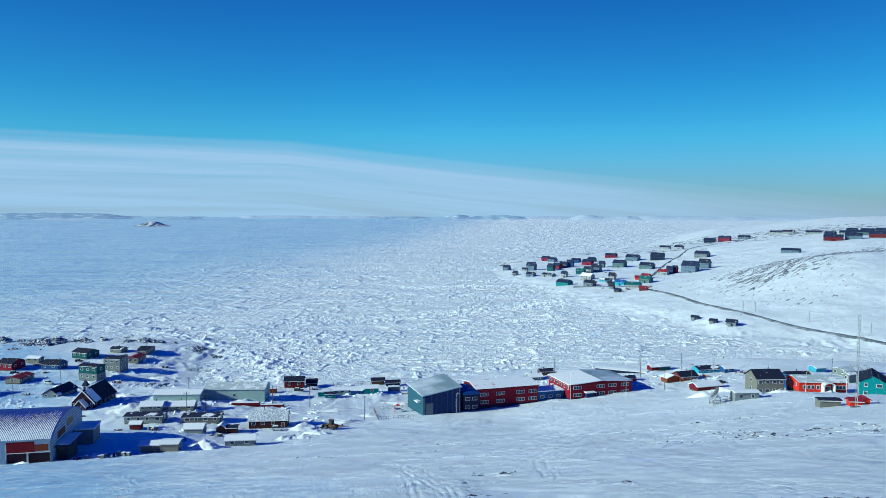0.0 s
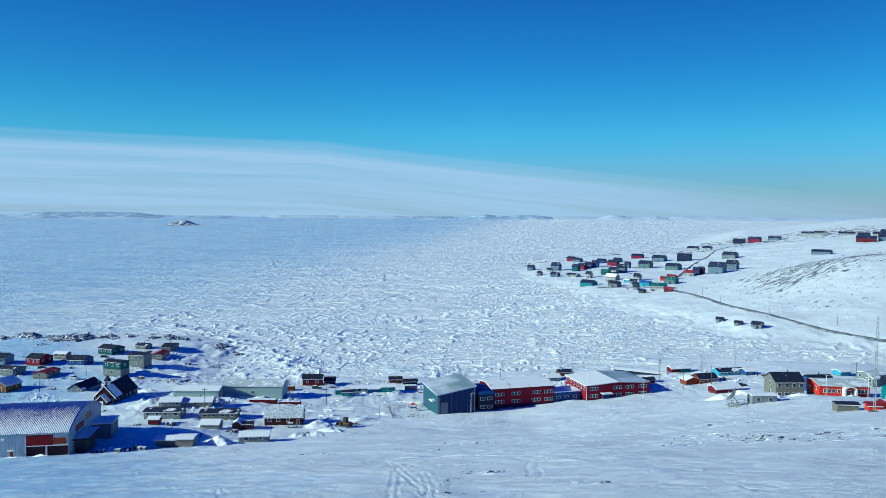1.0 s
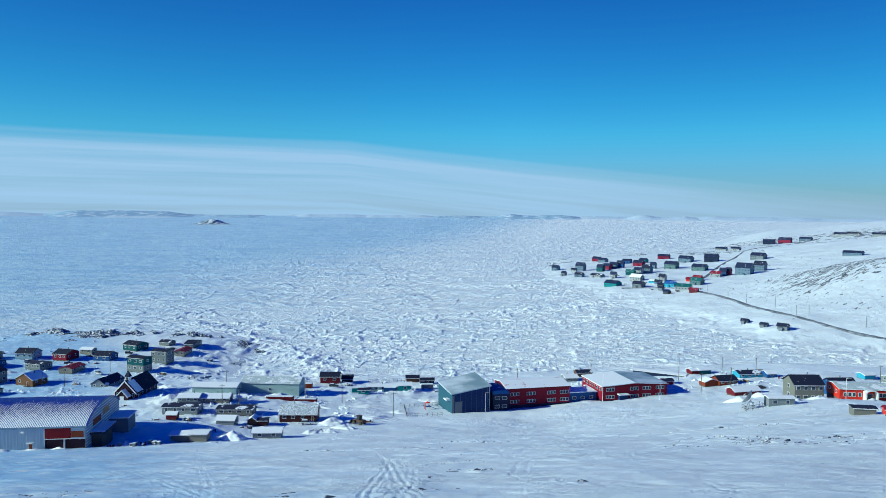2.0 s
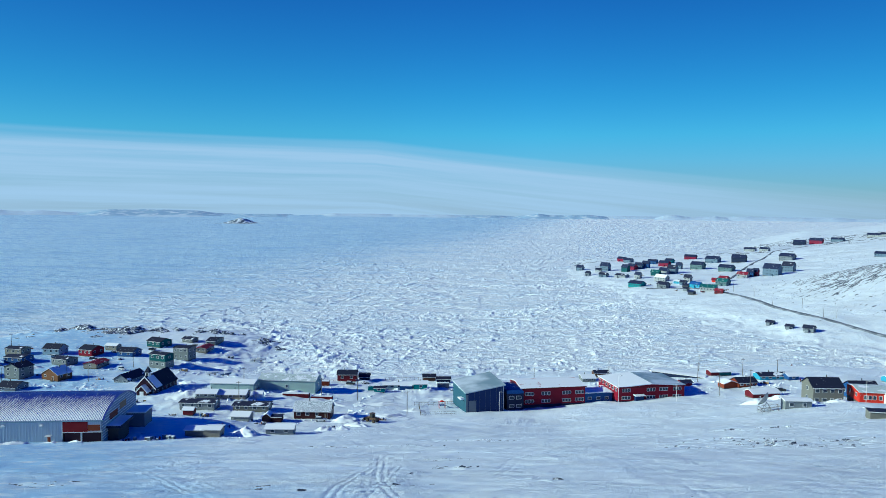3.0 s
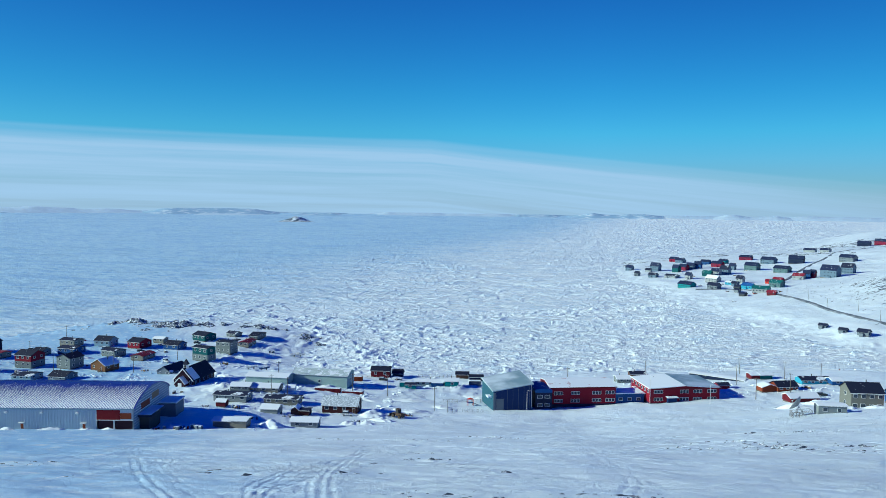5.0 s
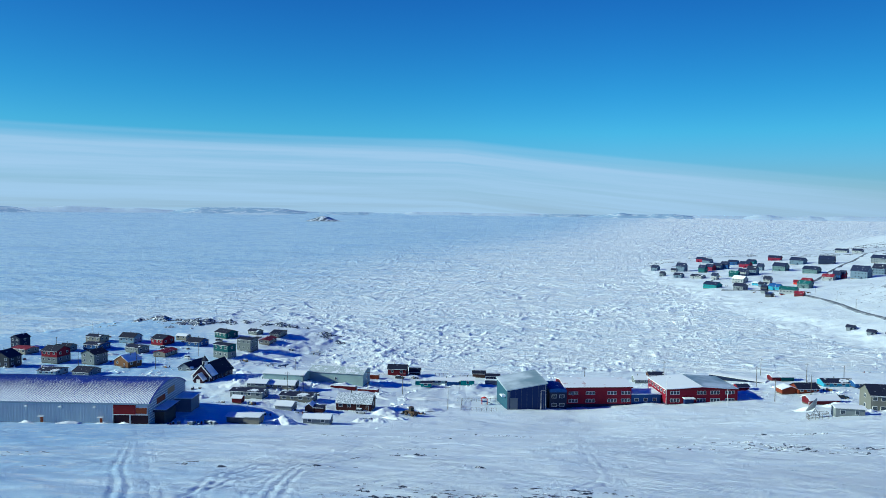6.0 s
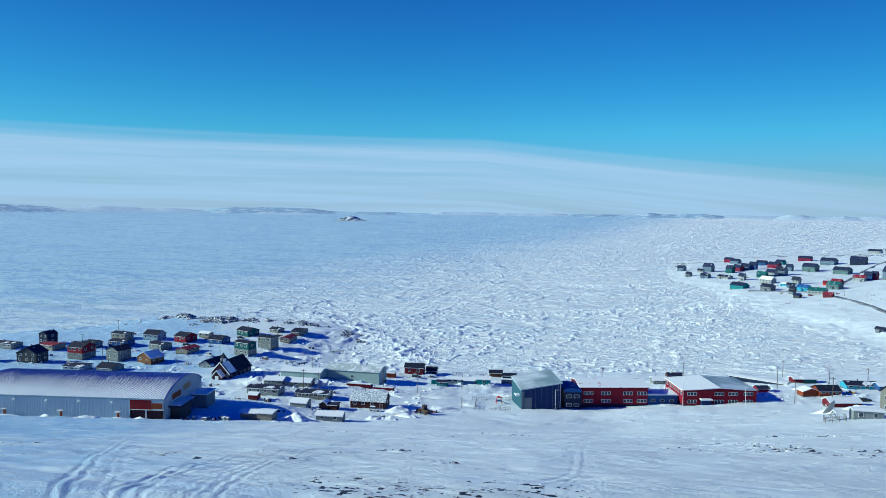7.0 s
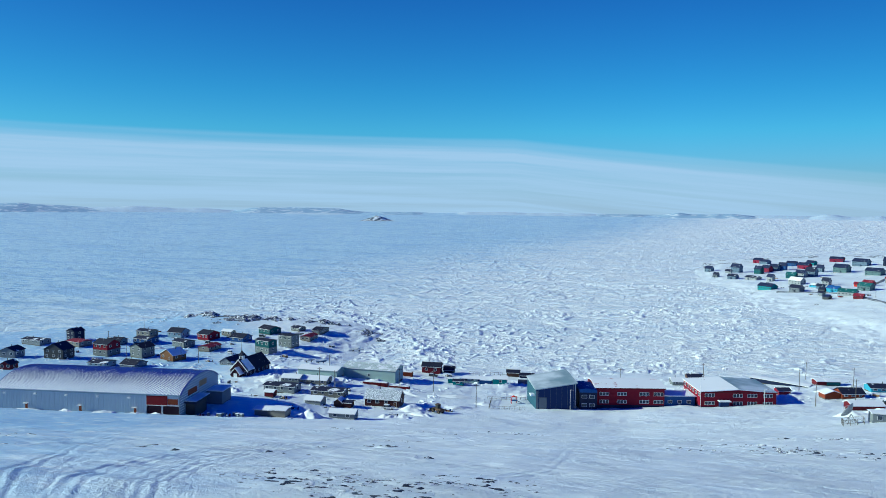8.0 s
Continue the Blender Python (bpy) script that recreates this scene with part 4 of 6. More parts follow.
# ---- the church ----
def church(x, y, z, turn, L, W, H, rise):
    c = thing("church", x, y, z, turn, "small dark church with white trim and a little belfry", "church")
    part("wall", prism([(0, -1.5), (L, -1.5), (L, H), (L / 2, H + rise - 0.05), (0, H)], 0, W, "y"), PAINT["dark_plum"], c)
    part("roof", gable_roof(L, W, H, rise, 0.5, 0.25, "W"), DARK_ROOF, c)
    s = rise / (L / 2)
    half = L / 2 + 0.5
    for sign in (-1, 1):
        o = [(L / 2, H + rise - 0.35), (L / 2, H + rise + 0.3), (L / 2 + sign * half, H + rise + 0.3 - half * s), (L / 2 + sign * half, H + rise - 0.35 - half * s)]
        part("bargeboard", prism(o, -0.62, -0.5, "y"), TRIM, c)
    part("roof_snow", prism([(L / 2 + 0.6, H + rise - 0.6 * s + 0.26), (L + 0.3, H - 0.3 * s + 0.26), (L + 0.3, H - 0.3 * s + 0.42), (L / 2 + 0.9, H + rise - 0.9 * s + 0.4)], 0.4, W * 0.3, "y"), PILED, c)
    porch = part("porch", prism([(L / 2 - 2.3, -1.5), (L / 2 + 2.3, -1.5), (L / 2 + 2.3, 2.4), (L / 2, 4.9), (L / 2 - 2.3, 2.4)], -3.0, -0.01, "y"), PAINT["dark_plum"], c)
    for sign in (-1, 1):
        part("porch_roof", prism([(L / 2, 5.2), (L / 2, 4.95), (L / 2 + sign * 2.8, 1.95), (L / 2 + sign * 2.8, 2.2)], -3.4, -0.02, "y"), SNOW_ROOF, c)
        part("porch_trim", prism([(L / 2, 5.25), (L / 2, 4.8), (L / 2 + sign * 2.85, 1.75), (L / 2 + sign * 2.85, 2.2)], -3.5, -3.4, "y"), TRIM, c)
    door(c, L / 2, -3.05, 0, 0, TRIM, 1.6, 2.3)
    for a in (1.2, L - 1.2):
        window(c, a, -0.03, 1.2, 0, 0.7, 1.7)
    for k in range(5):
        window(c, L + 0.03, 2.4 + k * (W - 4.5) / 4, 1.2, 90, 0.8, 1.7)
        window(c, -0.03, 2.4 + k * (W - 4.5) / 4, 1.2, -90, 0.8, 1.7)
    top = H + rise
    belfry = part("belfry", boxes((L / 2 - 0.9, L / 2 + 0.9, 1.6, 3.4, top - 1.2, top + 1.5)), TRIM, c, "white belfry")
    for a, b in ((L / 2, 1.58), (L / 2, 3.42)):
        piece("louvre", unit_box("louvre", 0.9, 0.1, 1.0, DARK), belfry, pose(a, b, top + 0.2))
    cap = bmesh.new()
    base = [cap.verts.new((L / 2 + p * 1.2, 2.5 + q * 1.2, top + 1.5)) for p, q in ((-1, -1), (1, -1), (1, 1), (-1, 1))]
    tip = cap.verts.new((L / 2, 2.5, top + 4.2))
    cap.faces.new(base[::-1])
    for i in range(4):
        cap.faces.new((base[i], base[(i + 1) % 4], tip))
    part("spire", cap, DARK_ROOF, c)
    return c


church(-155.6, 294.8, 14.2, 0, 9.6, 19.0, 3.4, 5.0)


# ---- the blue hall, the school and its links ----
def blue_hall(x, y, z, turn, L, W, fl, fr, bl, br):
    h = thing("sports_hall", x, y, z, turn, "tall dark blue metal-clad hall with a tilted frosted roof", "hall")
    bm = bmesh.new()
    low = [bm.verts.new(p) for p in ((0, 0, -2), (L, 0, -2), (L, W, -2), (0, W, -2))]
    high = [bm.verts.new(p) for p in ((0, 0, fl), (L, 0, fr), (L, W, br), (0, W, bl))]
    for i in range(3):
        bm.faces.new((low[i], low[(i + 1) % 4], high[(i + 1) % 4], high[i]))
    bm.faces.new(high)
    part("wall", bm, PAINT["steel_blue"], h)
    # paler paint stands for sunlight on this side; the front's is darkened for shade
    part("side_wall", prism([(0, -2), (W, -2), (W, bl), (0, fl)], -0.02, 0.2, "x"), PAINT["sunlit_teal"], h, "metal side wall, its sunlit tone painted in teal")
    bm = bmesh.new()
    o = 0.5
    lo = [bm.verts.new(p) for p in ((-o, -o, fl - 0.1), (L + o, -o, fr), (L + o, W + o, br + 0.1), (-o, W + o, bl))]
    hi = [bm.verts.new((v.co.x, v.co.y, v.co.z + 0.4)) for v in lo]
    bm.faces.new(lo[::-1])
    bm.faces.new(hi)
    for i in range(4):
        bm.faces.new((lo[i], lo[(i + 1) % 4], hi[(i + 1) % 4], hi[i]))
    part("roof", bm, FROST, h)
    part("corner_panel", boxes((-0.06, 0.9, -0.08, 0.0, -2, fl - 0.6)), PAINT["slate"], h)
    part("sliding_door", boxes((1.3, 4.4, -0.1, 0.0, -1, 4.6)), PAINT["slate"], h)
    part("door_rail", boxes((1.2, 4.6, -0.16, 0.0, 4.6, 4.75)), PAINT["slate"], h)
    part("downpipe", rod([(L - 0.4, -0.2, -1), (L - 0.4, -0.2, fr)], 0.09), TRIM, h)
    part("side_hood", prism([(W * 0.12, 4.6), (W * 0.34, 4.6), (W * 0.34, 4.9), (W * 0.12, 5.4)], -1.8, 0, "x"), SNOW_ROOF, h)
    for k in range(7):
        a = L * (k + 0.5) / 7
        part("cladding_seam", boxes((a - 0.03, a + 0.03, -0.04, 0, -2, fl + (fr - fl) * a / L - 0.1)), PAINT["slate"], h)
    return h




def frosted():
    m = Nodes("frosted_hall_roof")
    o = m.place()
    a, b = m.noise(o, 0.09, 3), m.noise(o, 1.2, 5)
    c = m.mix(m.band(a, 0.30, 0.72), (0.22, 0.32, 0.36), (0.72, 0.80, 0.84))
    c = m.mix(m.math("MULTIPLY", b, 0.25), c, (0.35, 0.45, 0.48))
    return m.finish(c, 0.5, m.bump(b, 0.2, 0.03), 0.2)


FROST = frosted()
PINK_ROOF = snowy("thin_snow_on_red_roof", (0.55, 0.40, 0.43), 0.55, 0.15, 0.7)
blue_hall(-8.3, 295.5, 12.84, 21.5, 16.8, 20.8, 7.95, 10.5, 8.45, 11.2)

link = thing("school_link", 8.6, 303.6, 12.2, 17, "dark navy stair block with a curved blue roof", "building")
part("wall", boxes((0, 7.2, 0, 13, -2, 7.2)), PAINT["navy"], link)
arch = [(7.4 * k / 10 - 0.2, 7.2 + 2.0 * math.sin(math.pi * (k / 10) * 0.5 + 0.9) - 0.4) for k in range(11)]
part("roof", prism([(-0.2, 7.1)] + arch + [(7.2, 7.1)], -0.3, 13.3, "y"), BLUE_ROOF, link)
for zz in (1.0, 4.6):
    for k in range(2):
        window(link, 1.9 + k * 3.2, -0.03, zz, 0, 2.0, 1.2)


def school_wing(x, y, z, turn, L, W, H, rise, along, windows, label, roof):
    s = thing("school_wing", x, y, z, turn, label, "school", "wings of the school")
    if along == "L":
        part("wall", prism([(0, -2), (W, -2), (W, H), (W / 2, H + rise - 0.05), (0, H)], 0, L, "x"), PAINT["red"], s)
    else:
        part("wall", prism([(0, -2), (L, -2), (L, H), (L / 2, H + rise - 0.05), (0, H)], 0, W, "y"), PAINT["red"], s)
    part("roof", gable_roof(L, W, H, rise, 0.5, 0.3, along), roof, s)
    part("base_band", boxes((-0.04, L + 0.04, -0.06, W + 0.04, -2, 0.5)), PAINT["navy"], s, "dark blue band along the foot of the walls")
    part("eave_board", boxes((-0.5, L + 0.5, -0.56, -0.5, H - 0.2, H + 0.25)), PAINT["dark_red"], s)
    for zz in (1.2, 4.5):
        for a in windows:
            for k in range(3):
                window(s, a + (k - 1) * 1.35, -0.03, zz, 0, 1.1, 1.25)
    return s


red_one = school_wing(14.6, 309.4, 12.6, 18, 29.0, 18.0, 7.6, 1.4, "L", (3.5, 11.0, 20.5, 26.5), "two-storey red school wing with rows of white windows", PINK_ROOF)
red_two = school_wing(56.6, 319.2, 13.4, 17.5, 31.5, 22.0, 6.6, 1.1, "W", (3.8, 15.5, 21.5, 28.0), "red school wing with a broad low snow-covered gable", SNOW_ROOF)
pitch = 1.1 / 15.75
# thin frosted sheet that darkens the right slope, as if turned from the sun
part("shaded_roof_slope", prism([(15.8, 8.0 - 0.05 * pitch), (32.0, 6.904 - 0.5 * pitch), (32.0, 6.94 - 0.5 * pitch), (15.8, 8.036 - 0.05 * pitch)], -0.5, 22.5, "y"), FROST, red_two, "frosted right roof slope, darkened to show its shade")
part("entrance_roof", boxes((7.0, 12.0, -2.6, 0.0, 3.0, 3.4), bevel=0.1), SNOW_ROOF, red_two)
part("entrance", boxes((7.6, 11.4, -1.8, 0.0, -1.5, 3.0)), PAINT["steel_blue"], red_two)
for k in range(6):
    window(red_two, -0.03, 2 + k * 3.6, 4.4, -90, 1.6, 1.2)
    part("side_hood", boxes((-1.5, 0, 1 + k * 3.6, 3 + k * 3.6, 3.2, 3.5)), SNOW_ROOF, red_two) if k in (1, 4) else None
low_link = thing("school_corridor", 42.4, 318.6, 12.6, 18, "low blue-grey corridor joining two red school wings", "building")
part("wall", boxes((0, 13.2, 1.0, 9.0, -2, 4.2)), PAINT["blue"], low_link)
part("roof", boxes((-0.1, 13.2, 0.6, 9.4, 4.2, 4.6)), SNOW_ROOF, low_link)
for k in range(3):
    window(low_link, 2.5 + k * 4.0, 0.97, 1.2, 0, 1.6, 1.1)


# ---- the houses on the rise ----
house(121.6, 275.6, 5, 10.9, 9.5, 7.1, 2.7, "khaki", "dark", "L", "khaki two-storey house with a steep black roof", rows=2, front=4, side=1, group="houses on the rise")
house(153.0, 262.0, -28, 8.5, 14.0, 6.6, 2.4, "teal", "dark", "W", "teal two-storey house with dark roof and white windows", rows=2, front=2, porch=0.8, group="houses on the rise")
house(146.0, 300.0, 8, 10.5, 9.0, 4.6, 2.6, "blue", "dark", "L", "blue house with a broad black roof", group="houses on the rise")
centre = house(136.4, 272.8, -2, 18.0, 12.0, 4.3, 1.0, "bright_red", "metal", "L", "bright red low building with white porch and grey roof", name="health_centre", category="building", front=0, side=2, chimney=False, sink=-1.4)
for a in (2.0, 3.5, 5.0, 7.0, 14.2, 15.4, 16.6):
    window(centre, a, -0.04, 1.6, 0, 1.0, 1.3)
for sign in (-1, 1):
    part("porch_side", boxes((10.3 + sign * 2.0 - 0.25, 10.3 + sign * 2.0 + 0.25, -2.4, -0.06, -1.0, 3.4)), TRIM, centre)
arch = [(10.3 + 2.25 * math.cos(math.pi * k / 12), 3.3 + 1.3 * math.sin(math.pi * k / 12)) for k in range(13)]
inner = [(10.3 + 1.85 * math.cos(math.pi * k / 12), 3.3 + 0.95 * math.sin(math.pi * k / 12)) for k in range(12, -1, -1)]
part("porch_arch", prism(arch + inner, -2.5, -0.06, "y"), TRIM, centre, "white arched porch")
door(centre, 10.3, -0.05, 0.3, 0, GLASS, 2.4, 2.4)
house(114.2, 214.0, -4, 6.0, 3.6, 2.5, 0.35, "khaki", "mid", "L", "khaki shed with a flat snowy roof", name="shed", category="shed", front=0, side=0, chimney=False, skirt=0.1)
house(121.6, 211.2, -6, 3.4, 2.6, 1.8, 0.7, "bright_red", "red", "L", "small bright red shed at the mast", name="shed", category="shed", front=0, side=0, chimney=False, skirt=0.1)
house(125.2, 211.6, -6, 2.4, 2.6, 1.8, 0.7, "bright_red", "red", "W", "small bright red gabled shed at the mast", name="shed", category="shed", front=0, side=0, chimney=False, skirt=0.1)
house(104.8, 254.2, 4, 8.8, 4.0, 3.5, 0.25, "grey", "snow", "L", "grey-beige equipment shelter with a flat snowy roof", name="shelter", category="shelter", front=2, side=0, chimney=False, skirt=0.1)


def lattice_mast(x, y, height, width):
    m = thing("radio_mast", x, y, gz(x, y) - 0.3, 10, "tall slender white lattice radio mast", "mast")
    corners = [Vector((width * math.cos(a), width * math.sin(a), 0)) for a in (0.5, 2.6, 4.7)]
    for c in corners:
        part("leg", rod([c, c + Vector((0, 0, height))], 0.07, 5), STEEL, m)
    n = int(height / 1.3)
    for i in range(3):
        a, b = corners[i], corners[(i + 1) % 3]
        zig = [(a if k % 2 else b) + Vector((0, 0, height * k / n)) for k in range(n + 1)]
        part("bracing", rod(zig, 0.045, 4), STEEL, m)
    part("base", boxes((-1.2, 1.2, -1.2, 1.2, -0.6, 0.5), bevel=0.1), TIMBER, m)
    for a in (0.5, 2.6, 4.7):
        part("guy_wire", rod([(width * math.cos(a), width * math.sin(a), height * 0.85), (16 * math.cos(a), 16 * math.sin(a), -1.5)], 0.02, 3), STEEL, m)
    return m


lattice_mast(120.6, 206.0, 27.5, 0.32)


def satellite_dish(x, y, size):
    d = thing("satellite_dish", x, y, gz(x, y), 0, "large white satellite dish on a lattice stand", "satellite dish")
    bm = bmesh.new()
    rings = []
    tilt = pose(-0.5, 0.6, size * 0.62, 58, 0, -118)
    for i in range(7):
        r = size / 2 * i / 6
        rings.append([bm.verts.new(tilt @ Vector((r * math.cos(a), r * math.sin(a), r * r / (size * 1.1)))) for a in (math.tau * k / 24 for k in range(24))] if i else [bm.verts.new(tilt @ Vector((0, 0, 0)))])
    for k in range(24):
        bm.faces.new((rings[0][0], rings[1][k], rings[1][(k + 1) % 24]))
        for r, s in zip(rings[1:], rings[2:]):
            bm.faces.new((r[k], s[k], s[(k + 1) % 24], r[(k + 1) % 24]))
    dish = part("reflector", bm, STEEL, d, smooth=True)
    solid = dish.modifiers.new("thickness", "SOLIDIFY")
    solid.thickness = 0.08
    foot = [Vector((p, q, -0.5)) for p, q in ((-1.8, -1.4), (1.8, -1.4), (1.8, 1.8), (-1.8, 1.8))]
    for f in foot:
        part("strut", rod([f, Vector((-0.3, 0.4, size * 0.55))], 0.09, 5), STEEL, d)
    for a, b in zip(foot, foot[1:] + foot[:1]):
        part("brace", rod([a + Vector((0, 0, 0.9)), b + Vector((0, 0, 0.9))], 0.06, 5), STEEL, d)
        part("brace", rod([a + Vector((0, 0, 0.9)), (b + Vector((-0.3, 0.4, size * 0.55))) / 2], 0.06, 5), STEEL, d)
    focus = tilt @ Vector((0, 0, size * 0.42))
    for k in range(3):
        a = math.tau * k / 3
        part("feed_arm", rod([tilt @ Vector((size * 0.45 * math.cos(a), size * 0.45 * math.sin(a), size * 0.2)), focus], 0.05, 5), STEEL, d)
    part("feed", rod([focus, tilt @ Vector((0, 0, size * 0.34))], 0.2, 8), TRIM, d)
    return d


satellite_dish(99.5, 255.5, 5.6)


# ---- the settlement across the bay ----
# many walls and roofs here are bluer, with the haze over the bay painted in
house(85.1, 1138.1, -6, 8.5, 5.5, 4.2, 1.6, "dull_blue", "slate", "L", "pale blue wooden house with a blue-black roof across the bay", group="houses across the bay", detail=False, skirt=0.15, chimney=False)
house(92.2, 1041.7, -14, 5.2, 4.0, 3.2, 1.2, "slate", "mid", "L", "grey wooden house with a part-snowed roof across the bay", group="houses across the bay", detail=False, skirt=0.15, chimney=False)
house(110.4, 1087.3, 14, 6.2, 4.0, 2.7, 1.0, "weathered", "mid", "L", "white wooden house with a part-snowed roof across the bay", group="houses across the bay", detail=False, skirt=0.15, chimney=False)
house(119.1, 1103.6, 0, 10.4, 6.8, 6.1, 2.3, "dull_blue", "slate", "L", "pale blue wooden house with a blue-black roof across the bay", group="houses across the bay", detail=False, skirt=0.15, chimney=False)
house(109.4, 1015.1, 0, 9.0, 5.8, 3.1, 1.2, "dull_blue", "mid", "L", "pale blue wooden house with a part-snowed roof across the bay", group="houses across the bay", detail=False, skirt=0.15, chimney=False)
house(164.2, 1280.4, -10, 11.3, 7.3, 3.9, 1.5, "crimson", "slate", "L", "red wooden house with a blue-black roof across the bay", group="houses across the bay", detail=False, skirt=0.15, chimney=False)
house(170.2, 1241.9, -14, 11.0, 7.1, 3.8, 1.5, "dull_blue", "slate", "L", "pale blue wooden house with a blue-black roof across the bay", group="houses across the bay", detail=False, skirt=0.15, chimney=False)
house(147.2, 1078.1, -14, 8.2, 5.3, 5.3, 2.0, "green", "slate", "L", "green wooden house with a blue-black roof across the bay", group="houses across the bay", detail=False, skirt=0.15, chimney=False)
house(158.4, 1097.8, -14, 9.7, 6.3, 4.7, 1.8, "crimson", "slate", "L", "red wooden house with a blue-black roof across the bay", group="houses across the bay", detail=False, skirt=0.15, chimney=False)
house(169.8, 1106.6, 0, 9.1, 5.9, 4.8, 1.8, "dull_blue", "slate", "L", "pale blue wooden house with a blue-black roof across the bay", group="houses across the bay", detail=False, skirt=0.15, chimney=False)
house(180.9, 1106.8, 8, 7.7, 5.0, 5.5, 2.1, "blue", "slate", "L", "blue wooden house with a blue-black roof across the bay", group="houses across the bay", detail=False, skirt=0.15, chimney=False)
house(130.1, 999.9, -6, 12.6, 8.2, 2.5, 0.9, "weathered", "mid", "L", "white wooden house with a part-snowed roof across the bay", group="houses across the bay", detail=False, skirt=0.15, chimney=False)
house(152.1, 975.0, -14, 6.2, 4.0, 4.2, 1.6, "weathered", "slate", "L", "white wooden house with a blue-black roof across the bay", group="houses across the bay", detail=False, skirt=0.15, chimney=False)
house(135.5, 897.6, -10, 13.6, 8.8, 3.9, 1.5, "teal", "slate", "L", "teal wooden house with a blue-black roof across the bay", group="houses across the bay", detail=False, skirt=0.15, chimney=False)
house(201.7, 1187.0, 8, 10.6, 6.9, 3.7, 1.4, "blue", "slate", "L", "blue wooden house with a blue-black roof across the bay", group="houses across the bay", detail=False, skirt=0.15, chimney=False)
house(177.0, 999.7, 8, 8.9, 5.8, 3.7, 1.4, "green", "green", "L", "green wooden house with a green roof across the bay", group="houses across the bay", detail=False, skirt=0.15, chimney=False)
house(209.2, 1130.8, -6, 12.2, 8.0, 4.2, 1.6, "crimson", "slate", "L", "red wooden house with a blue-black roof across the bay", group="houses across the bay", detail=False, skirt=0.15, chimney=False)
house(189.1, 1008.7, -6, 9.0, 5.9, 4.4, 1.7, "weathered", "slate", "L", "white wooden house with a blue-black roof across the bay", group="houses across the bay", detail=False, skirt=0.15, chimney=False)
house(172.0, 934.1, -10, 11.9, 7.7, 4.1, 1.6, "weathered", "snow", "L", "white wooden house with a snow-covered roof across the bay", group="houses across the bay", detail=False, skirt=0.15, chimney=False)
house(230.0, 1198.2, -14, 9.9, 6.5, 3.7, 1.4, "teal", "slate", "L", "teal wooden house with a blue-black roof across the bay", group="houses across the bay", detail=False, skirt=0.15, chimney=False)
house(201.8, 1018.1, -6, 9.8, 6.3, 5.7, 2.2, "dull_blue", "mid", "L", "pale blue wooden house with a part-snowed roof across the bay", group="houses across the bay", detail=False, skirt=0.15, chimney=False)
house(223.0, 1071.7, -10, 6.2, 4.0, 4.7, 1.8, "dull_blue", "slate", "L", "pale blue wooden house with a blue-black roof across the bay", group="houses across the bay", detail=False, skirt=0.15, chimney=False)
house(163.4, 865.7, -14, 9.9, 6.5, 3.8, 1.4, "slate", "mid", "L", "grey wooden house with a part-snowed roof across the bay", group="houses across the bay", detail=False, skirt=0.15, chimney=False)
house(272.3, 1255.0, 14, 14.5, 9.0, 3.9, 1.5, "crimson", "slate", "L", "red wooden house with a blue-black roof across the bay", group="houses across the bay", detail=False, skirt=0.15, chimney=False)
house(241.5, 1059.1, -6, 13.6, 8.8, 5.3, 2.0, "dull_green", "slate", "L", "pale green wooden house with a blue-black roof across the bay", group="houses across the bay", detail=False, skirt=0.15, chimney=False)
house(188.1, 897.5, -6, 8.0, 5.2, 2.4, 0.6, "cyan", "snow", "L", "cyan wooden house with a snow-covered roof across the bay", group="houses across the bay", detail=False, skirt=0.15, chimney=False)
house(202.0, 908.8, -10, 6.4, 4.2, 4.5, 1.7, "weathered", "mid", "L", "white wooden house with a part-snowed roof across the bay", group="houses across the bay", detail=False, skirt=0.15, chimney=False)
house(192.1, 884.4, -10, 5.7, 4.0, 2.4, 0.9, "dull_blue", "mid", "L", "pale blue wooden house with a part-snowed roof across the bay", group="houses across the bay", detail=False, skirt=0.15, chimney=False)
house(196.8, 848.6, -6, 9.3, 6.0, 3.2, 1.2, "cyan", "blue", "L", "cyan wooden house with a blue roof across the bay", group="houses across the bay", detail=False, skirt=0.15, chimney=False)
house(282.1, 1148.4, -6, 15.5, 9.0, 5.0, 1.9, "dull_blue", "slate", "L", "pale blue wooden house with a blue-black roof across the bay", group="houses across the bay", detail=False, skirt=0.15, chimney=False)
house(201.1, 812.3, 14, 12.5, 8.1, 3.6, 1.4, "weathered", "green", "L", "white wooden house with a green roof across the bay", group="houses across the bay", detail=False, skirt=0.15, chimney=False)
house(231.1, 893.0, 14, 5.8, 4.0, 2.4, 0.9, "bright_red", "red", "L", "bright red wooden house with a red roof across the bay", group="houses across the bay", detail=False, skirt=0.15, chimney=False)
house(241.7, 902.7, -6, 8.2, 5.3, 2.9, 1.1, "crimson", "red", "L", "red wooden house with a red roof across the bay", group="houses across the bay", detail=False, skirt=0.15, chimney=False)
house(227.2, 855.5, -14, 10.5, 6.8, 3.8, 1.5, "dull_green", "green", "L", "pale green wooden house with a green roof across the bay", group="houses across the bay", detail=False, skirt=0.15, chimney=False)
house(208.1, 782.2, 8, 6.6, 4.3, 2.5, 1.0, "dark_red", "red", "L", "dark red wooden house with a red roof across the bay", group="houses across the bay", detail=False, skirt=0.15, chimney=False)
house(268.6, 1012.6, -6, 14.4, 9.0, 4.5, 1.7, "dull_green", "slate", "L", "pale green wooden house with a blue-black roof across the bay", group="houses across the bay", detail=False, skirt=0.15, chimney=False)
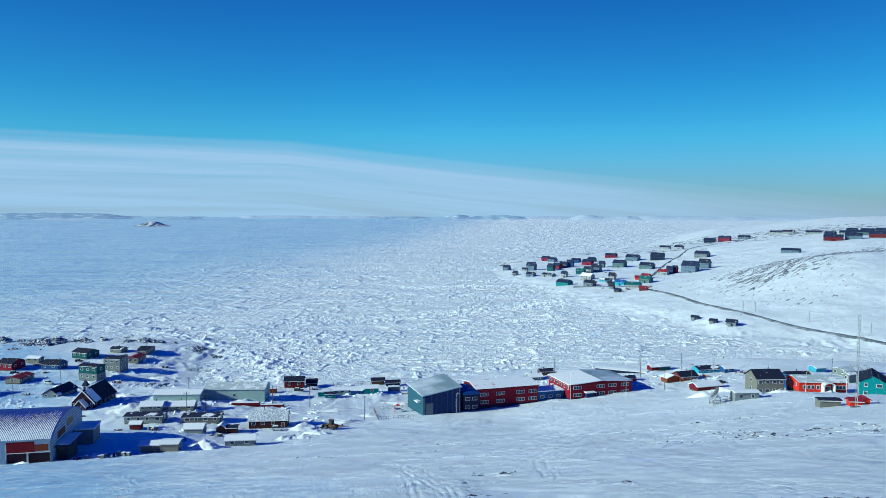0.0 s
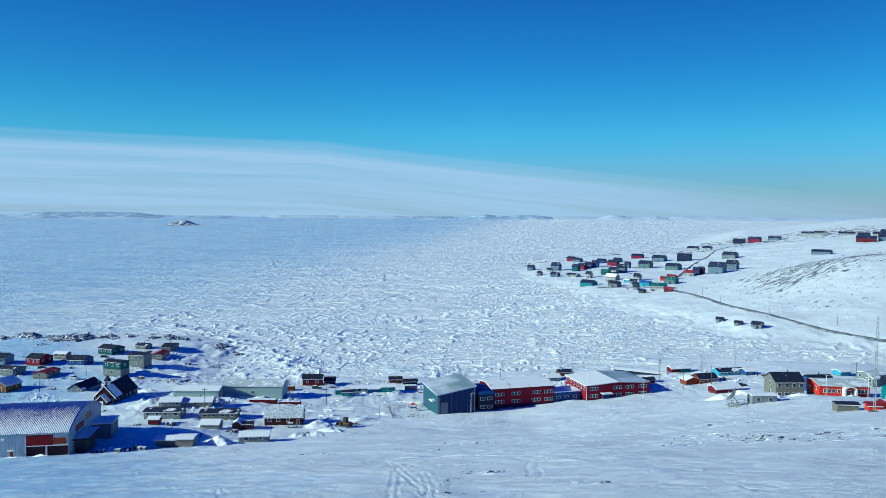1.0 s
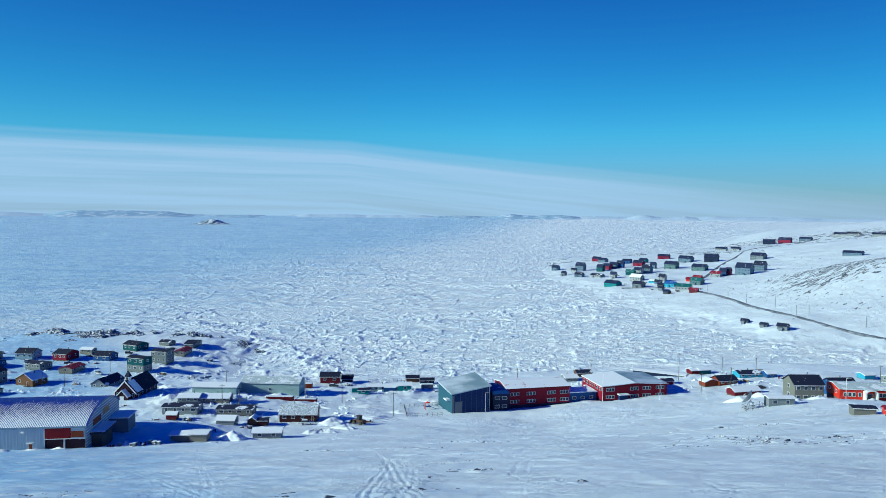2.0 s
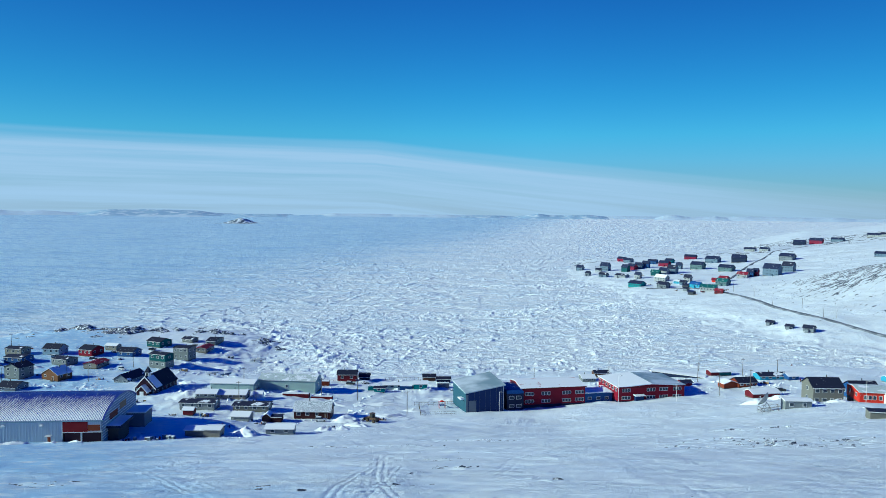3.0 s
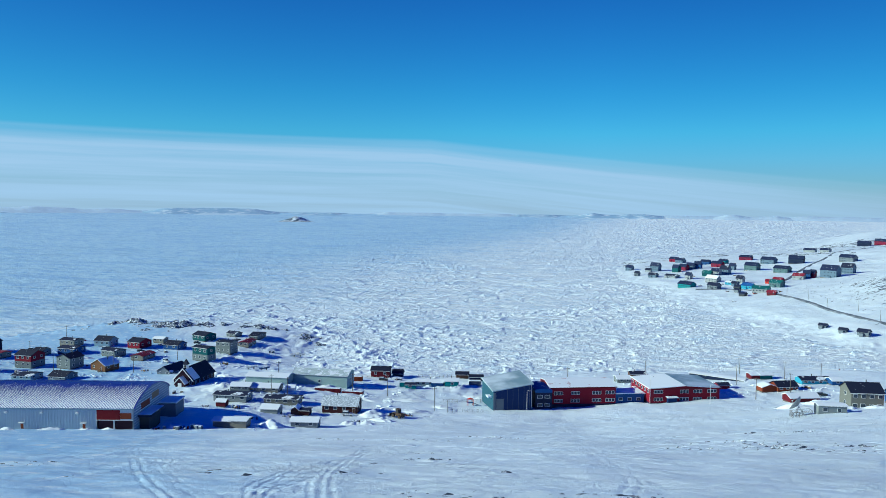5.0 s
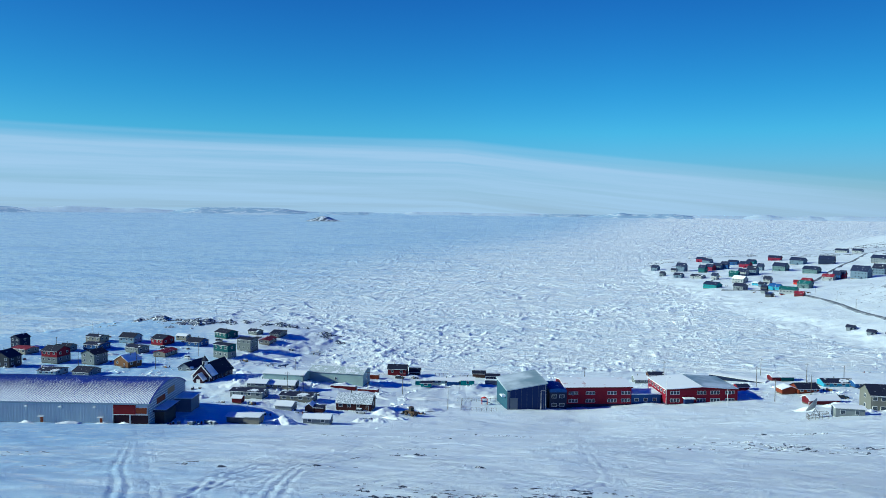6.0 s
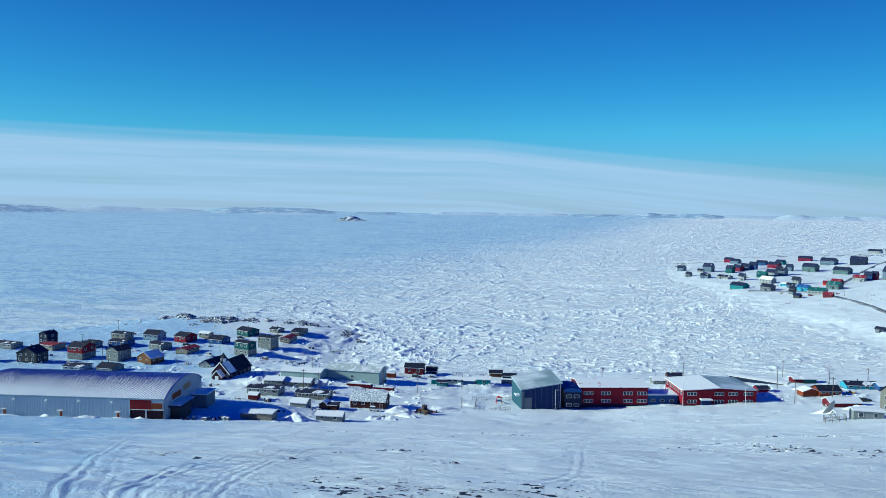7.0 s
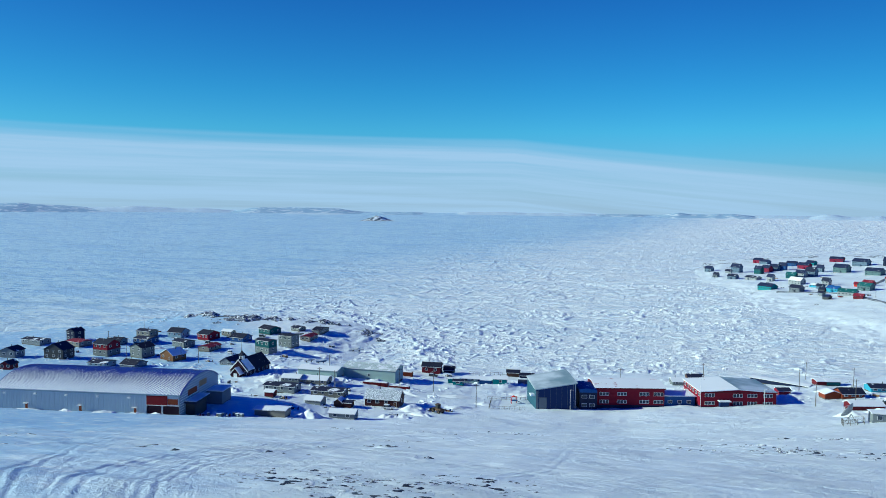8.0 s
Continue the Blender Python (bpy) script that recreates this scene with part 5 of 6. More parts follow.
house(312.8, 1116.4, 14, 15.2, 9.0, 5.6, 2.2, "navy", "slate", "L", "navy wooden house with a blue-black roof across the bay", group="houses across the bay", detail=False, skirt=0.15, chimney=False)
house(271.9, 936.2, 0, 9.8, 6.3, 3.6, 1.4, "weathered", "red", "L", "white wooden house with a red roof across the bay", group="houses across the bay", detail=False, skirt=0.15, chimney=False)
house(284.8, 942.3, 8, 6.2, 4.0, 4.8, 1.9, "blue", "slate", "L", "blue wooden house with a blue-black roof across the bay", group="houses across the bay", detail=False, skirt=0.15, chimney=False)
house(292.3, 944.6, -10, 5.0, 4.0, 4.8, 1.9, "crimson", "slate", "L", "red wooden house with a blue-black roof across the bay", group="houses across the bay", detail=False, skirt=0.15, chimney=False)
house(302.9, 935.0, -10, 14.7, 9.0, 7.2, 2.8, "dull_blue", "slate", "L", "pale blue wooden house with a blue-black roof across the bay", group="houses across the bay", detail=False, skirt=0.15, chimney=False)
house(331.7, 956.5, -10, 10.7, 7.0, 6.2, 2.4, "dull_blue", "mid", "L", "pale blue wooden house with a part-snowed roof across the bay", group="houses across the bay", detail=False, skirt=0.15, chimney=False)
house(416.4, 1434.0, 0, 18.6, 9.0, 4.5, 1.7, "weathered", "slate", "L", "white wooden house with a blue-black roof across the bay", group="houses across the bay", detail=False, skirt=0.15, chimney=False)
house(425.2, 1368.1, -6, 14.2, 9.0, 4.3, 1.7, "weathered", "slate", "L", "white wooden house with a blue-black roof across the bay", group="houses across the bay", detail=False, skirt=0.15, chimney=False)
house(370.4, 1087.0, -14, 15.1, 9.0, 4.9, 1.9, "slate", "slate", "L", "grey wooden house with a blue-black roof across the bay", group="houses across the bay", detail=False, skirt=0.15, chimney=False)
house(565.9, 1611.8, 8, 21.4, 9.0, 6.3, 2.4, "navy", "slate", "L", "navy wooden house with a blue-black roof across the bay", group="houses across the bay", detail=False, skirt=0.15, chimney=False)
house(599.3, 1615.8, -6, 23.6, 9.0, 7.3, 2.8, "crimson", "slate", "L", "red wooden house with a blue-black roof across the bay", group="houses across the bay", detail=False, skirt=0.15, chimney=False)
house(646.3, 1625.7, -14, 22.9, 9.0, 5.3, 2.0, "dull_blue", "slate", "L", "pale blue wooden house with a blue-black roof across the bay", group="houses across the bay", detail=False, skirt=0.15, chimney=False)
house(720.1, 1630.3, -6, 24.4, 9.0, 5.4, 2.1, "weathered", "slate", "L", "white wooden house with a blue-black roof across the bay", group="houses across the bay", detail=False, skirt=0.15, chimney=False)
house(736.1, 1604.2, 8, 22.1, 9.0, 5.4, 2.1, "weathered", "mid", "L", "white wooden house with a part-snowed roof across the bay", group="houses across the bay", detail=False, skirt=0.15, chimney=False)
house(738.3, 1501.9, 14, 26.9, 9.0, 5.0, 1.9, "weathered", "slate", "L", "white wooden house with a blue-black roof across the bay", group="houses across the bay", detail=False, skirt=0.15, chimney=False)
house(469.6, 1019.1, -6, 18.2, 9.0, 3.4, 1.3, "dull_blue", "slate", "L", "pale blue wooden house with a blue-black roof across the bay", group="houses across the bay", detail=False, skirt=0.15, chimney=False)
house(570.9, 1100.9, 8, 20.2, 9.0, 4.5, 1.7, "dark_red", "slate", "L", "dark red wooden house with a blue-black roof across the bay", group="houses across the bay", detail=False, skirt=0.15, chimney=False)
house(723.5, 1399.8, -10, 17.2, 9.0, 4.7, 1.8, "navy", "slate", "L", "navy wooden house with a blue-black roof across the bay", group="houses across the bay", detail=False, skirt=0.15, chimney=False)
house(656.1, 1217.9, 0, 14.5, 9.0, 4.2, 1.6, "weathered", "slate", "L", "white wooden house with a blue-black roof across the bay", group="houses across the bay", detail=False, skirt=0.15, chimney=False)
house(765.1, 1399.5, 0, 16.9, 9.0, 5.8, 2.2, "navy", "slate", "L", "navy wooden house with a blue-black roof across the bay", group="houses across the bay", detail=False, skirt=0.15, chimney=False)
house(599.9, 1095.4, 8, 17.3, 9.0, 4.6, 1.8, "dull_blue", "slate", "L", "pale blue wooden house with a blue-black roof across the bay", group="houses across the bay", detail=False, skirt=0.15, chimney=False)
house(781.9, 1380.3, -6, 20.8, 9.0, 4.8, 1.9, "weathered", "slate", "L", "white wooden house with a blue-black roof across the bay", group="houses across the bay", detail=False, skirt=0.15, chimney=False)
house(651.5, 1155.8, 0, 18.3, 9.0, 4.1, 1.6, "dull_green", "slate", "L", "pale green wooden house with a blue-black roof across the bay", group="houses across the bay", detail=False, skirt=0.15, chimney=False)
house(637.2, 1097.1, 0, 17.6, 9.0, 4.7, 1.8, "dark_red", "slate", "L", "dark red wooden house with a blue-black roof across the bay", group="houses across the bay", detail=False, skirt=0.15, chimney=False)
house(801.6, 1365.6, -10, 17.8, 9.0, 4.8, 1.9, "navy", "slate", "L", "navy wooden house with a blue-black roof across the bay", group="houses across the bay", detail=False, skirt=0.15, chimney=False)
house(208.5, 616, -10, 5.8, 4.0, 2.4, 0.9, "slate", "mid", "L", "slate wooden house with a part-snowed roof across the bay", group="houses across the bay", detail=False, skirt=0.15, chimney=False)
house(216.5, 594.5, -6, 5.6, 4.0, 2.4, 0.9, "slate", "mid", "L", "grey wooden house with a part-snowed roof across the bay", group="houses across the bay", detail=False, skirt=0.15, chimney=False)
house(225, 581, -6, 7.9, 5.1, 3.1, 1.2, "slate", "mid", "L", "grey wooden house with a part-snowed roof across the bay", group="houses across the bay", detail=False, skirt=0.15, chimney=False)
house(184.2, 825.8, -14, 4.0, 4.0, 2.4, 0.6, "slate", "mid", "L", "grey wooden house with a part-snowed roof across the bay", group="houses across the bay", detail=False, skirt=0.15, chimney=False)
house(183.4, 794.4, -14, 5.1, 4.0, 2.4, 0.6, "charcoal", "slate", "L", "charcoal wooden house with a blue-black roof across the bay", group="houses across the bay", detail=False, skirt=0.15, chimney=False)
house(189.6, 853.2, -14, 5.5, 4.0, 2.4, 0.8, "charcoal", "mid", "L", "charcoal wooden house with a part-snowed roof across the bay", group="houses across the bay", detail=False, skirt=0.15, chimney=False)


# ---- the far shore ----
def bearing(az, r):
    return r * math.sin(radians(az)), r * math.cos(radians(az))


def far_hill(az0, az1, height, r, seed, material, label, name="far_hill", depth=620, flat=0.0):
    """A low snow-dusted ridge on the far shore between two bearings."""
    n, m = 60, 9
    verts, faces = [], []
    for i in range(n + 1):
        u = i / n
        az = az0 + (az1 - az0) * u
        ends = ramp(np.array(u), 0, 0.25) * (1 - ramp(np.array(u), 0.72, 1.0))
        top = height * float(ends) * (0.6 * flat + 0.6 * (1 - flat) * (0.45 + 1.1 * (float(fbm(u * 300 + seed * 91, 0.0, 70, 4, seed)) - 0.2)))
        for j in range(m):
            v = j / (m - 1)
            x, y = bearing(az, r + (v - 0.3) * depth)
            rise = math.sin(math.pi * min(1, v * 1.05)) ** 0.8 if v < 0.98 else 0
            z = float(far_rise(np.array(math.hypot(x, y)))) - 2 + top * rise * (0.85 + 0.3 * float(fbm(x, y, 60, 3, seed + 5)))
            verts.append((x, y, z))
    for i in range(n):
        for j in range(m - 1):
            a = i * m + j
            faces.append((a, a + m, a + m + 1, a + 1))
    me = mesh_of(name, verts, faces, material, True)
    return tagged(new(name, me), label, "hill", "hills of the far shore", "structure")


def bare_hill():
    m = Nodes("hazy_streaked_far_rock")
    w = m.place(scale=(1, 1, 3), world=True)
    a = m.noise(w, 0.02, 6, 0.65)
    # haze is painted in: both rock and snow are paled towards blue
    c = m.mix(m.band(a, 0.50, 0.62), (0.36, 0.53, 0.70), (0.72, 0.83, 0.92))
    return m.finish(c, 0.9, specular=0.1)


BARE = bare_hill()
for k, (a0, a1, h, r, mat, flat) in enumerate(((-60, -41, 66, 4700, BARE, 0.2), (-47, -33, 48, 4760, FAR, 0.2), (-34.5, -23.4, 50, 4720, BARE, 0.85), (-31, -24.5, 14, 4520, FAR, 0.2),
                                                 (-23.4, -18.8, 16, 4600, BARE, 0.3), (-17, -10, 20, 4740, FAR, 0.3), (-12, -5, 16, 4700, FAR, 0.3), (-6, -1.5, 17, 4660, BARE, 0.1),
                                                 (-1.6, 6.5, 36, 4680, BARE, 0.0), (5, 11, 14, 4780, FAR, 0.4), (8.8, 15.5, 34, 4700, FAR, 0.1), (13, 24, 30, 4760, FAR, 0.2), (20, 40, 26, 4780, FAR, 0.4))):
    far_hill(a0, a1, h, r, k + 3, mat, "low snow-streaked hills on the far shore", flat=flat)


def islet(az, r, width, height):
    x, y = bearing(az, r)
    z0 = float(far_rise(np.array(r)))
    g = np.linspace(-1.5, 1.5, 46)
    U, V = np.meshgrid(g, g, indexing="ij")
    H = height * np.exp(-(U ** 2 + V ** 2) * 2.2) * (0.55 + 0.9 * fbm(U * 40 + 300, V * 40, 22, 4, 9)) - 1.5
    c, s = math.cos(radians(-az)), math.sin(radians(-az))
    X, Y = x + U * width / 2 * c - V * width / 2 * s, y + U * width / 2 * s + V * width / 2 * c
    verts = np.stack([X, Y, z0 + H], -1).reshape(-1, 3)
    n = len(g)
    faces = [(i * n + j, (i + 1) * n + j, (i + 1) * n + j + 1, i * n + j + 1) for i in range(n - 1) for j in range(n - 1)]
    return tagged(new("island", mesh_of("island", verts, faces, ROCKY_ISLE, True)), "small rocky island streaked with snow in the ice", "island", kind="structure")


def isle_material():
    m = Nodes("island_rock")
    w = m.place(world=True)
    a = m.noise(w, 0.05, 6, 0.7)
    c = m.mix(m.band(a, 0.46, 0.54), (0.09, 0.13, 0.19), (0.74, 0.82, 0.9))
    return m.finish(c, 0.9, m.bump(a, 0.6, 3.0), specular=0.2)


ROCKY_ISLE = isle_material()
islet(-22.7, 3620, 150, 26)


# ---- bare rock showing through the snow ----
def outcrop(label, x0, x1, y0, y1, step, size, threshold, amp, mask, turn=0.0, seed=0, material=None, squash=2.5):
    nx, ny = int((x1 - x0) / step), int((y1 - y0) / step)
    X, Y = np.meshgrid(np.linspace(x0, x1, nx), np.linspace(y0, y1, ny), indexing="ij")
    c, s = math.cos(radians(turn)), math.sin(radians(turn))
    U, V = X * c + Y * s, (-X * s + Y * c) * squash
    n = fbm(U, V, size, 5, 200 + seed)
    lift = (n - threshold - 0.30 * (1 - mask(X, Y))) * amp
    Z = ground_height(X, Y) + np.clip(lift, -0.3, None)
    ok = lift > -0.04 * amp
    verts = np.stack([X, Y, Z], -1).reshape(-1, 3)
    i = (np.arange(nx - 1)[:, None] * ny + np.arange(ny - 1)[None]).reshape(-1)
    quads = np.stack([i, i + ny, i + ny + 1, i + 1], -1)
    quads = quads[ok.reshape(-1)[quads].any(1)]
    if not len(quads):
        return None
    used = np.zeros(len(verts), bool)
    used[quads.reshape(-1)] = True
    order = np.cumsum(used) - 1
    ob = new("rock_outcrop", mesh_of("rock_outcrop", verts[used].tolist(), order[quads].tolist(), material or ROCK))
    return tagged(ob, label, "rock", kind="stuff")


outcrop("dark bedrock ledges breaking through snow on the hill", 240, 680, 600, 1060, 1.1, 10, 0.495, 1.7,
        lambda x, y: np.clip(bump(x, y, 335, 760, 75, 55, 50) + bump(x, y, 415, 830, 90, 45, 40) + bump(x, y, 520, 900, 120, 50, 35) + 0.45 * bump(x, y, 309, 630, 22, 14, 40), 0, 1), turn=40, seed=1, squash=7.0)
outcrop("scattered dark rocks on the windswept plateau", 330, 1000, 1150, 1950, 2.6, 16, 0.57, 3.0,
        lambda x, y: np.clip(bump(x, y, 500, 1700, 200, 140, 30) + bump(x, y, 800, 1600, 220, 200, 20) + bump(x, y, 380, 1330, 90, 110, 30), 0, 1), turn=20, seed=6, squash=2.5)
outcrop("dark frost-shattered rocks along the shore", -345, -135, 462, 548, 0.6, 8, 0.44, 8.0,
        lambda x, y: np.clip(bump(x, y, -281, 484, 16, 8, 10) + bump(x, y, -318, 490, 14, 7) + 0.8 * near_line(x, y, [(-338, 500), (-305, 497), (-275, 492), (-249, 499), (-224, 503), (-193, 498), (-168, 484), (-152, 470)], 7), 0, 1), seed=2, squash=1.4)
outcrop("grey rocks on the point across the bay", 60, 420, 1060, 1560, 2.2, 30, 0.57, 4.0,
        lambda x, y: np.clip(bump(x, y, 110, 1260, 60, 110) + bump(x, y, 260, 1430, 110, 60, 30), 0, 1), seed=3, squash=2.0)
near_spots = ((66, 152, 22, 12), (82, 143, 16, 9), (80, 202, 30, 10), (64, 168, 12, 8), (10, 92, 8, 5), (4, 186, 24, 8), (46, 141, 10, 5), (95, 160, 14, 8), (48, 192, 12, 5), (-8, 156, 14, 5), (2, 128, 10, 5), (20, 74, 5, 4))
outcrop("wind-carved snow hummocks over frozen turf", -40, 125, 70, 225, 0.36, 2.4, 0.60, 0.8,
        lambda x, y: np.clip(sum(bump(x, y, a, b, c * 1.4, d * 1.4) for a, b, c, d in near_spots), 0, 1), seed=14, squash=1.6, material=SNOW)
outcrop("tundra stones and frozen turf poking through thin snow", -40, 125, 70, 225, 0.36, 1.7, 0.70, 2.6,
        lambda x, y: np.clip(sum(bump(x, y, a, b, c, d) for a, b, c, d in near_spots), 0, 1), seed=4, squash=1.6)
slope_spots = ((-35, 72, 9, 4), (-20, 56, 6, 3), (-6, 65, 4, 3), (-11, 92, 5, 3), (6, 93, 4, 4), (5, 82, 4, 3), (5, 107, 7, 4), (11, 181, 12, 6), (-5, 63, 4, 2), (6, 70, 5, 4), (-26, 154, 9, 6))
outcrop("tundra stones and frozen turf poking through thin snow", -55, 30, 48, 190, 0.36, 1.4, 0.66, 1.0,
        lambda x, y: np.clip(sum(bump(x, y, a, b, c, d) for a, b, c, d in slope_spots), 0, 1), seed=27, squash=2.4)
outcrop("tundra stones and frozen turf poking through thin snow", 0, 52, 30, 72, 0.11, 0.6, 0.64, 0.5,
        lambda x, y: np.clip(bump(x, y, 23, 46, 8, 5) + bump(x, y, 29, 42, 6, 5) + bump(x, y, 33, 53, 7, 5) + 0.7 * bump(x, y, 18, 52, 5, 4), 0, 1), seed=5, squash=1.5)


# ---- broken ice ----
def strewn_blocks(name, count, seed, area, want, height, size, material, label, category):
    """Tilted slabs and blocks, thickest where want is high."""
    rng = np.random.default_rng(seed)
    verts, faces = [], []
    corner = np.array([(-1, -1, -1), (1, -1, -1), (1, 1, -1), (-1, 1, -1), (-1, -1, 1), (1, -1, 1), (1, 1, 1), (-1, 1, 1)], float)
    sides = ((3, 2, 1, 0), (4, 5, 6, 7), (0, 1, 5, 4), (1, 2, 6, 5), (2, 3, 7, 6), (3, 0, 4, 7))
    x0, x1, y0, y1 = area
    xs, ys = np.zeros(0), np.zeros(0)
    while len(xs) < count:
        x, y = rng.uniform(x0, x1, 6000), rng.uniform(y0, y1, 6000)
        ok = rng.uniform(0, 1, 6000) < want(x, y)
        xs, ys = np.append(xs, x[ok]), np.append(ys, y[ok])
    xs, ys = xs[:count], ys[:count]
    zs = height(xs, ys)
    for px, py, pz in zip(xs, ys, zs):
        s = rng.uniform(*size) * (1.0 + 1.2 * rng.uniform() ** 4)
        q = Euler((rng.normal(0, 0.3), rng.normal(0, 0.3), rng.uniform(0, 6.3))).to_matrix()
        b = corner * (s * rng.uniform(0.7, 1.5), s * rng.uniform(0.5, 1.0), s * rng.uniform(0.3, 0.7)) * rng.uniform(0.7, 1.15, (8, 3))
        k = len(verts)
        verts.extend((b @ np.array(q).T + (px, py, pz + 0.15 * s)).tolist())
        faces.extend(tuple(k + i for i in f) for f in sides)
    return tagged(new(name, mesh_of(name, verts, faces, material)), label, category, kind="stuff")


strewn_blocks("ice_blocks", 3500, 3, (-360, 260, 420, 940), lambda x, y: (0.03 + 1.5 * ridges(x, y)) * (inland(x, y) < -4) * ramp(x + 0.25 * y, -330, -20),
              ice_height, (0.2, 0.42), BLOCK, "jumbled white blocks of broken sea ice", "ice")
strewn_blocks("snow_chunks", 2000, 8, (-330, 150, 215, 450), lambda x, y: np.clip(bump(x, y, -150, 320, 150, 90) + bump(x, y, 60, 360, 120, 40) + bump(x, y, -170, 460, 50, 60), 0, 1) * ramp(fbm(x, y, 11, 3, 15), 0.54, 0.66) * (inland(x, y) > 4) * (1 - ramp(x, -70, -30) * (1 - ramp(y, 325, 345))),
              ground_height, (0.2, 0.5), PILED, "broken chunks of crusted snow thrown up by the plough", "snow")


# ---- roads ----
def ribbon(name, points, profile, material, step, label, category, kind="", wobble=0.0, seed=0):
    """A strip along a line: profile rows are (sideways, up)."""
    line = along(points, step)
    m = len(profile)
    xs, ys = [], []
    for i, (x, y) in enumerate(line):
        a, b = line[max(0, i - 1)], line[min(len(line) - 1, i + 1)]
        w = Vector((b[0] - a[0], b[1] - a[1])).normalized()
        for s, u in profile:
            s = s + wobble * (float(rough(i * 1.7, s * 9.0, 5.0, seed)) - 0.5)
            xs.append(x + w.y * s)
            ys.append(y - w.x * s)
    z = ground_height(np.array(xs), np.array(ys))
    if m > 2 and profile[0][1] < 0:
        mid = z.reshape(-1, m).mean(1)
        mid = np.convolve(np.pad(mid, 6, "edge"), np.ones(13) / 13, "valid")
        keep = np.repeat(mid, m)
        z = np.where(np.tile([u > 0 for _, u in profile], len(line)), np.maximum(keep, z - 0.5), z)
    z = z + np.tile([u for _, u in profile], len(line))
    verts = list(zip(xs, ys, z.tolist()))
    faces = [(i * m + j, i * m + j + 1, (i + 1) * m + j + 1, (i + 1) * m + j) for i in range(len(line) - 1) for j in range(m - 1)]
    return tagged(new(name, mesh_of(name, verts, faces, material, True)), label, category, kind=kind)


def road_material():
    m = Nodes("packed_snow_and_gravel")
    w = m.place(world=True)
    a, b = m.noise(w, 0.15, 5), m.noise(w, 1.5, 4)
    c = m.mix(m.band(a, 0.4, 0.65), (0.09, 0.11, 0.14), (0.26, 0.29, 0.34))
    c = m.mix(m.math("MULTIPLY", m.band(b, 0.52, 0.7), 0.4), c, (0.55, 0.62, 0.70))
    return m.finish(c, 0.9, m.bump(b, 0.4, 0.1), specular=0.2)


GRAVEL = road_material()
bank = [(-3.2, -0.5), (-2.0, 0.5), (-1.5, 0.6), (1.5, 0.6), (2.0, 0.5), (3.2, -0.5)]
ribbon("road", [(150, 862), (185, 845), (211, 822), (219, 778), (230, 722), (238, 662), (249, 622), (260, 592), (273, 569), (286, 551), (299, 536), (314, 510), (332, 480), (352, 455)], bank, GRAVEL, 3.0,
       "ploughed gravel road across the snow", "road", "structure")
lane = [(-2.4, -0.4), (-1.6, 0.3), (-1.2, 0.35), (1.2, 0.35), (1.6, 0.3), (2.4, -0.4)]
ribbon("road", [(232, 850), (262, 930), (313, 1043), (375, 1165), (470, 1390), (535, 1490), (583, 1535), (700, 1640)], lane, GRAVEL, 4.0,
       "ploughed gravel road climbing the far slope", "road", "structure")


# ---- small things ----
def utility_pole(x, y, height=9.5, arms=1, turn=20.0, name="utility_pole", label="weathered wooden utility pole with a crossarm", material=None):
    p = thing(name, x, y, gz(x, y) - 0.4, turn, label, "utility pole", "poles along the roads")
    part("post", rod([(0, 0, -0.6), (0, 0, height + 0.4)], [0.17, 0.11], 7), material or TIMBER, p)
    for k in range(arms):
        z = height - 0.3 - k * 1.0
        part("crossarm", boxes((-1.1, 1.1, -0.16, -0.04, z, z + 0.14)), TIMBER, p)
        for a in (-1.0, -0.45, 0.45, 1.0):
            part("insulator", rod([(a, -0.1, z + 0.14), (a, -0.1, z + 0.36)], 0.05, 6), TRIM, p)
    return p


def light_pole(x, y, height, label="slim white lamp post in the snow"):
    p = thing("lamp_post", x, y, gz(x, y) - 0.3, 0, label, "lamp post", "white posts by the school")
    part("post", rod([(0, 0, -0.5), (0, 0, height)], [0.11, 0.07], 8), TRIM, p)
    part("arm", rod([(0, 0, height - 0.2), (0.5, -0.2, height + 0.1), (1.1, -0.4, height + 0.1)], 0.04, 5), TRIM, p)
    part("lamp", boxes((0.9, 1.5, -0.6, -0.3, height - 0.02, height + 0.14), bevel=0.04), STEEL, p)
    return p


for x, y, h in ((-114, 316, 10), (-59, 312, 10), (-32, 288, 10), (-75, 310, 9), (101, 368, 10), (101, 326, 9.5), (119, 343, 9), (140, 372, 9), (-224, 346, 9.5), (-208, 382, 9),
                (-257, 340, 9), (-97, 288, 9), (109, 402, 9), (180, 332, 9.5), (126, 381, 9), (-105, 289, 9), (-212, 346, 9), (-300, 372, 9), (-322, 430, 8), (-190, 420, 8), (60, 392, 9), (20, 372, 9)):
    utility_pole(x, y, h)
for x, y in ((233.4, 734), (236, 687), (251.6, 658), (253, 615), (262, 612), (289, 574), (314, 532), (226, 780)):
    utility_pole(x, y, 9.0, 1, 70)
light_pole(56.5, 317.0, 12.5)
light_pole(80.5, 314.0, 8.5)
light_pole(5.5, 297.5, 9.0)
light_pole(136.5, 268.0, 8.0)
light_pole(150.0, 265.0, 8.0)


def wire(a, b, za, zb):
    pts = []
    for k in range(9):
        t = k / 8
        x, y = a[0] + (b[0] - a[0]) * t, a[1] + (b[1] - a[1]) * t
        pts.append((x, y, za + (zb - za) * t - 3.2 * t * (1 - t)))
    me = bpy.data.meshes.new("overhead_wire")
    bm = rod(pts, 0.025, 3)
    bm.to_mesh(me)
    bm.free()
    me.materials.append(DARK)
    return tagged(new("overhead_wire", me), "thin black overhead wire between the poles", "wire", "overhead wires")


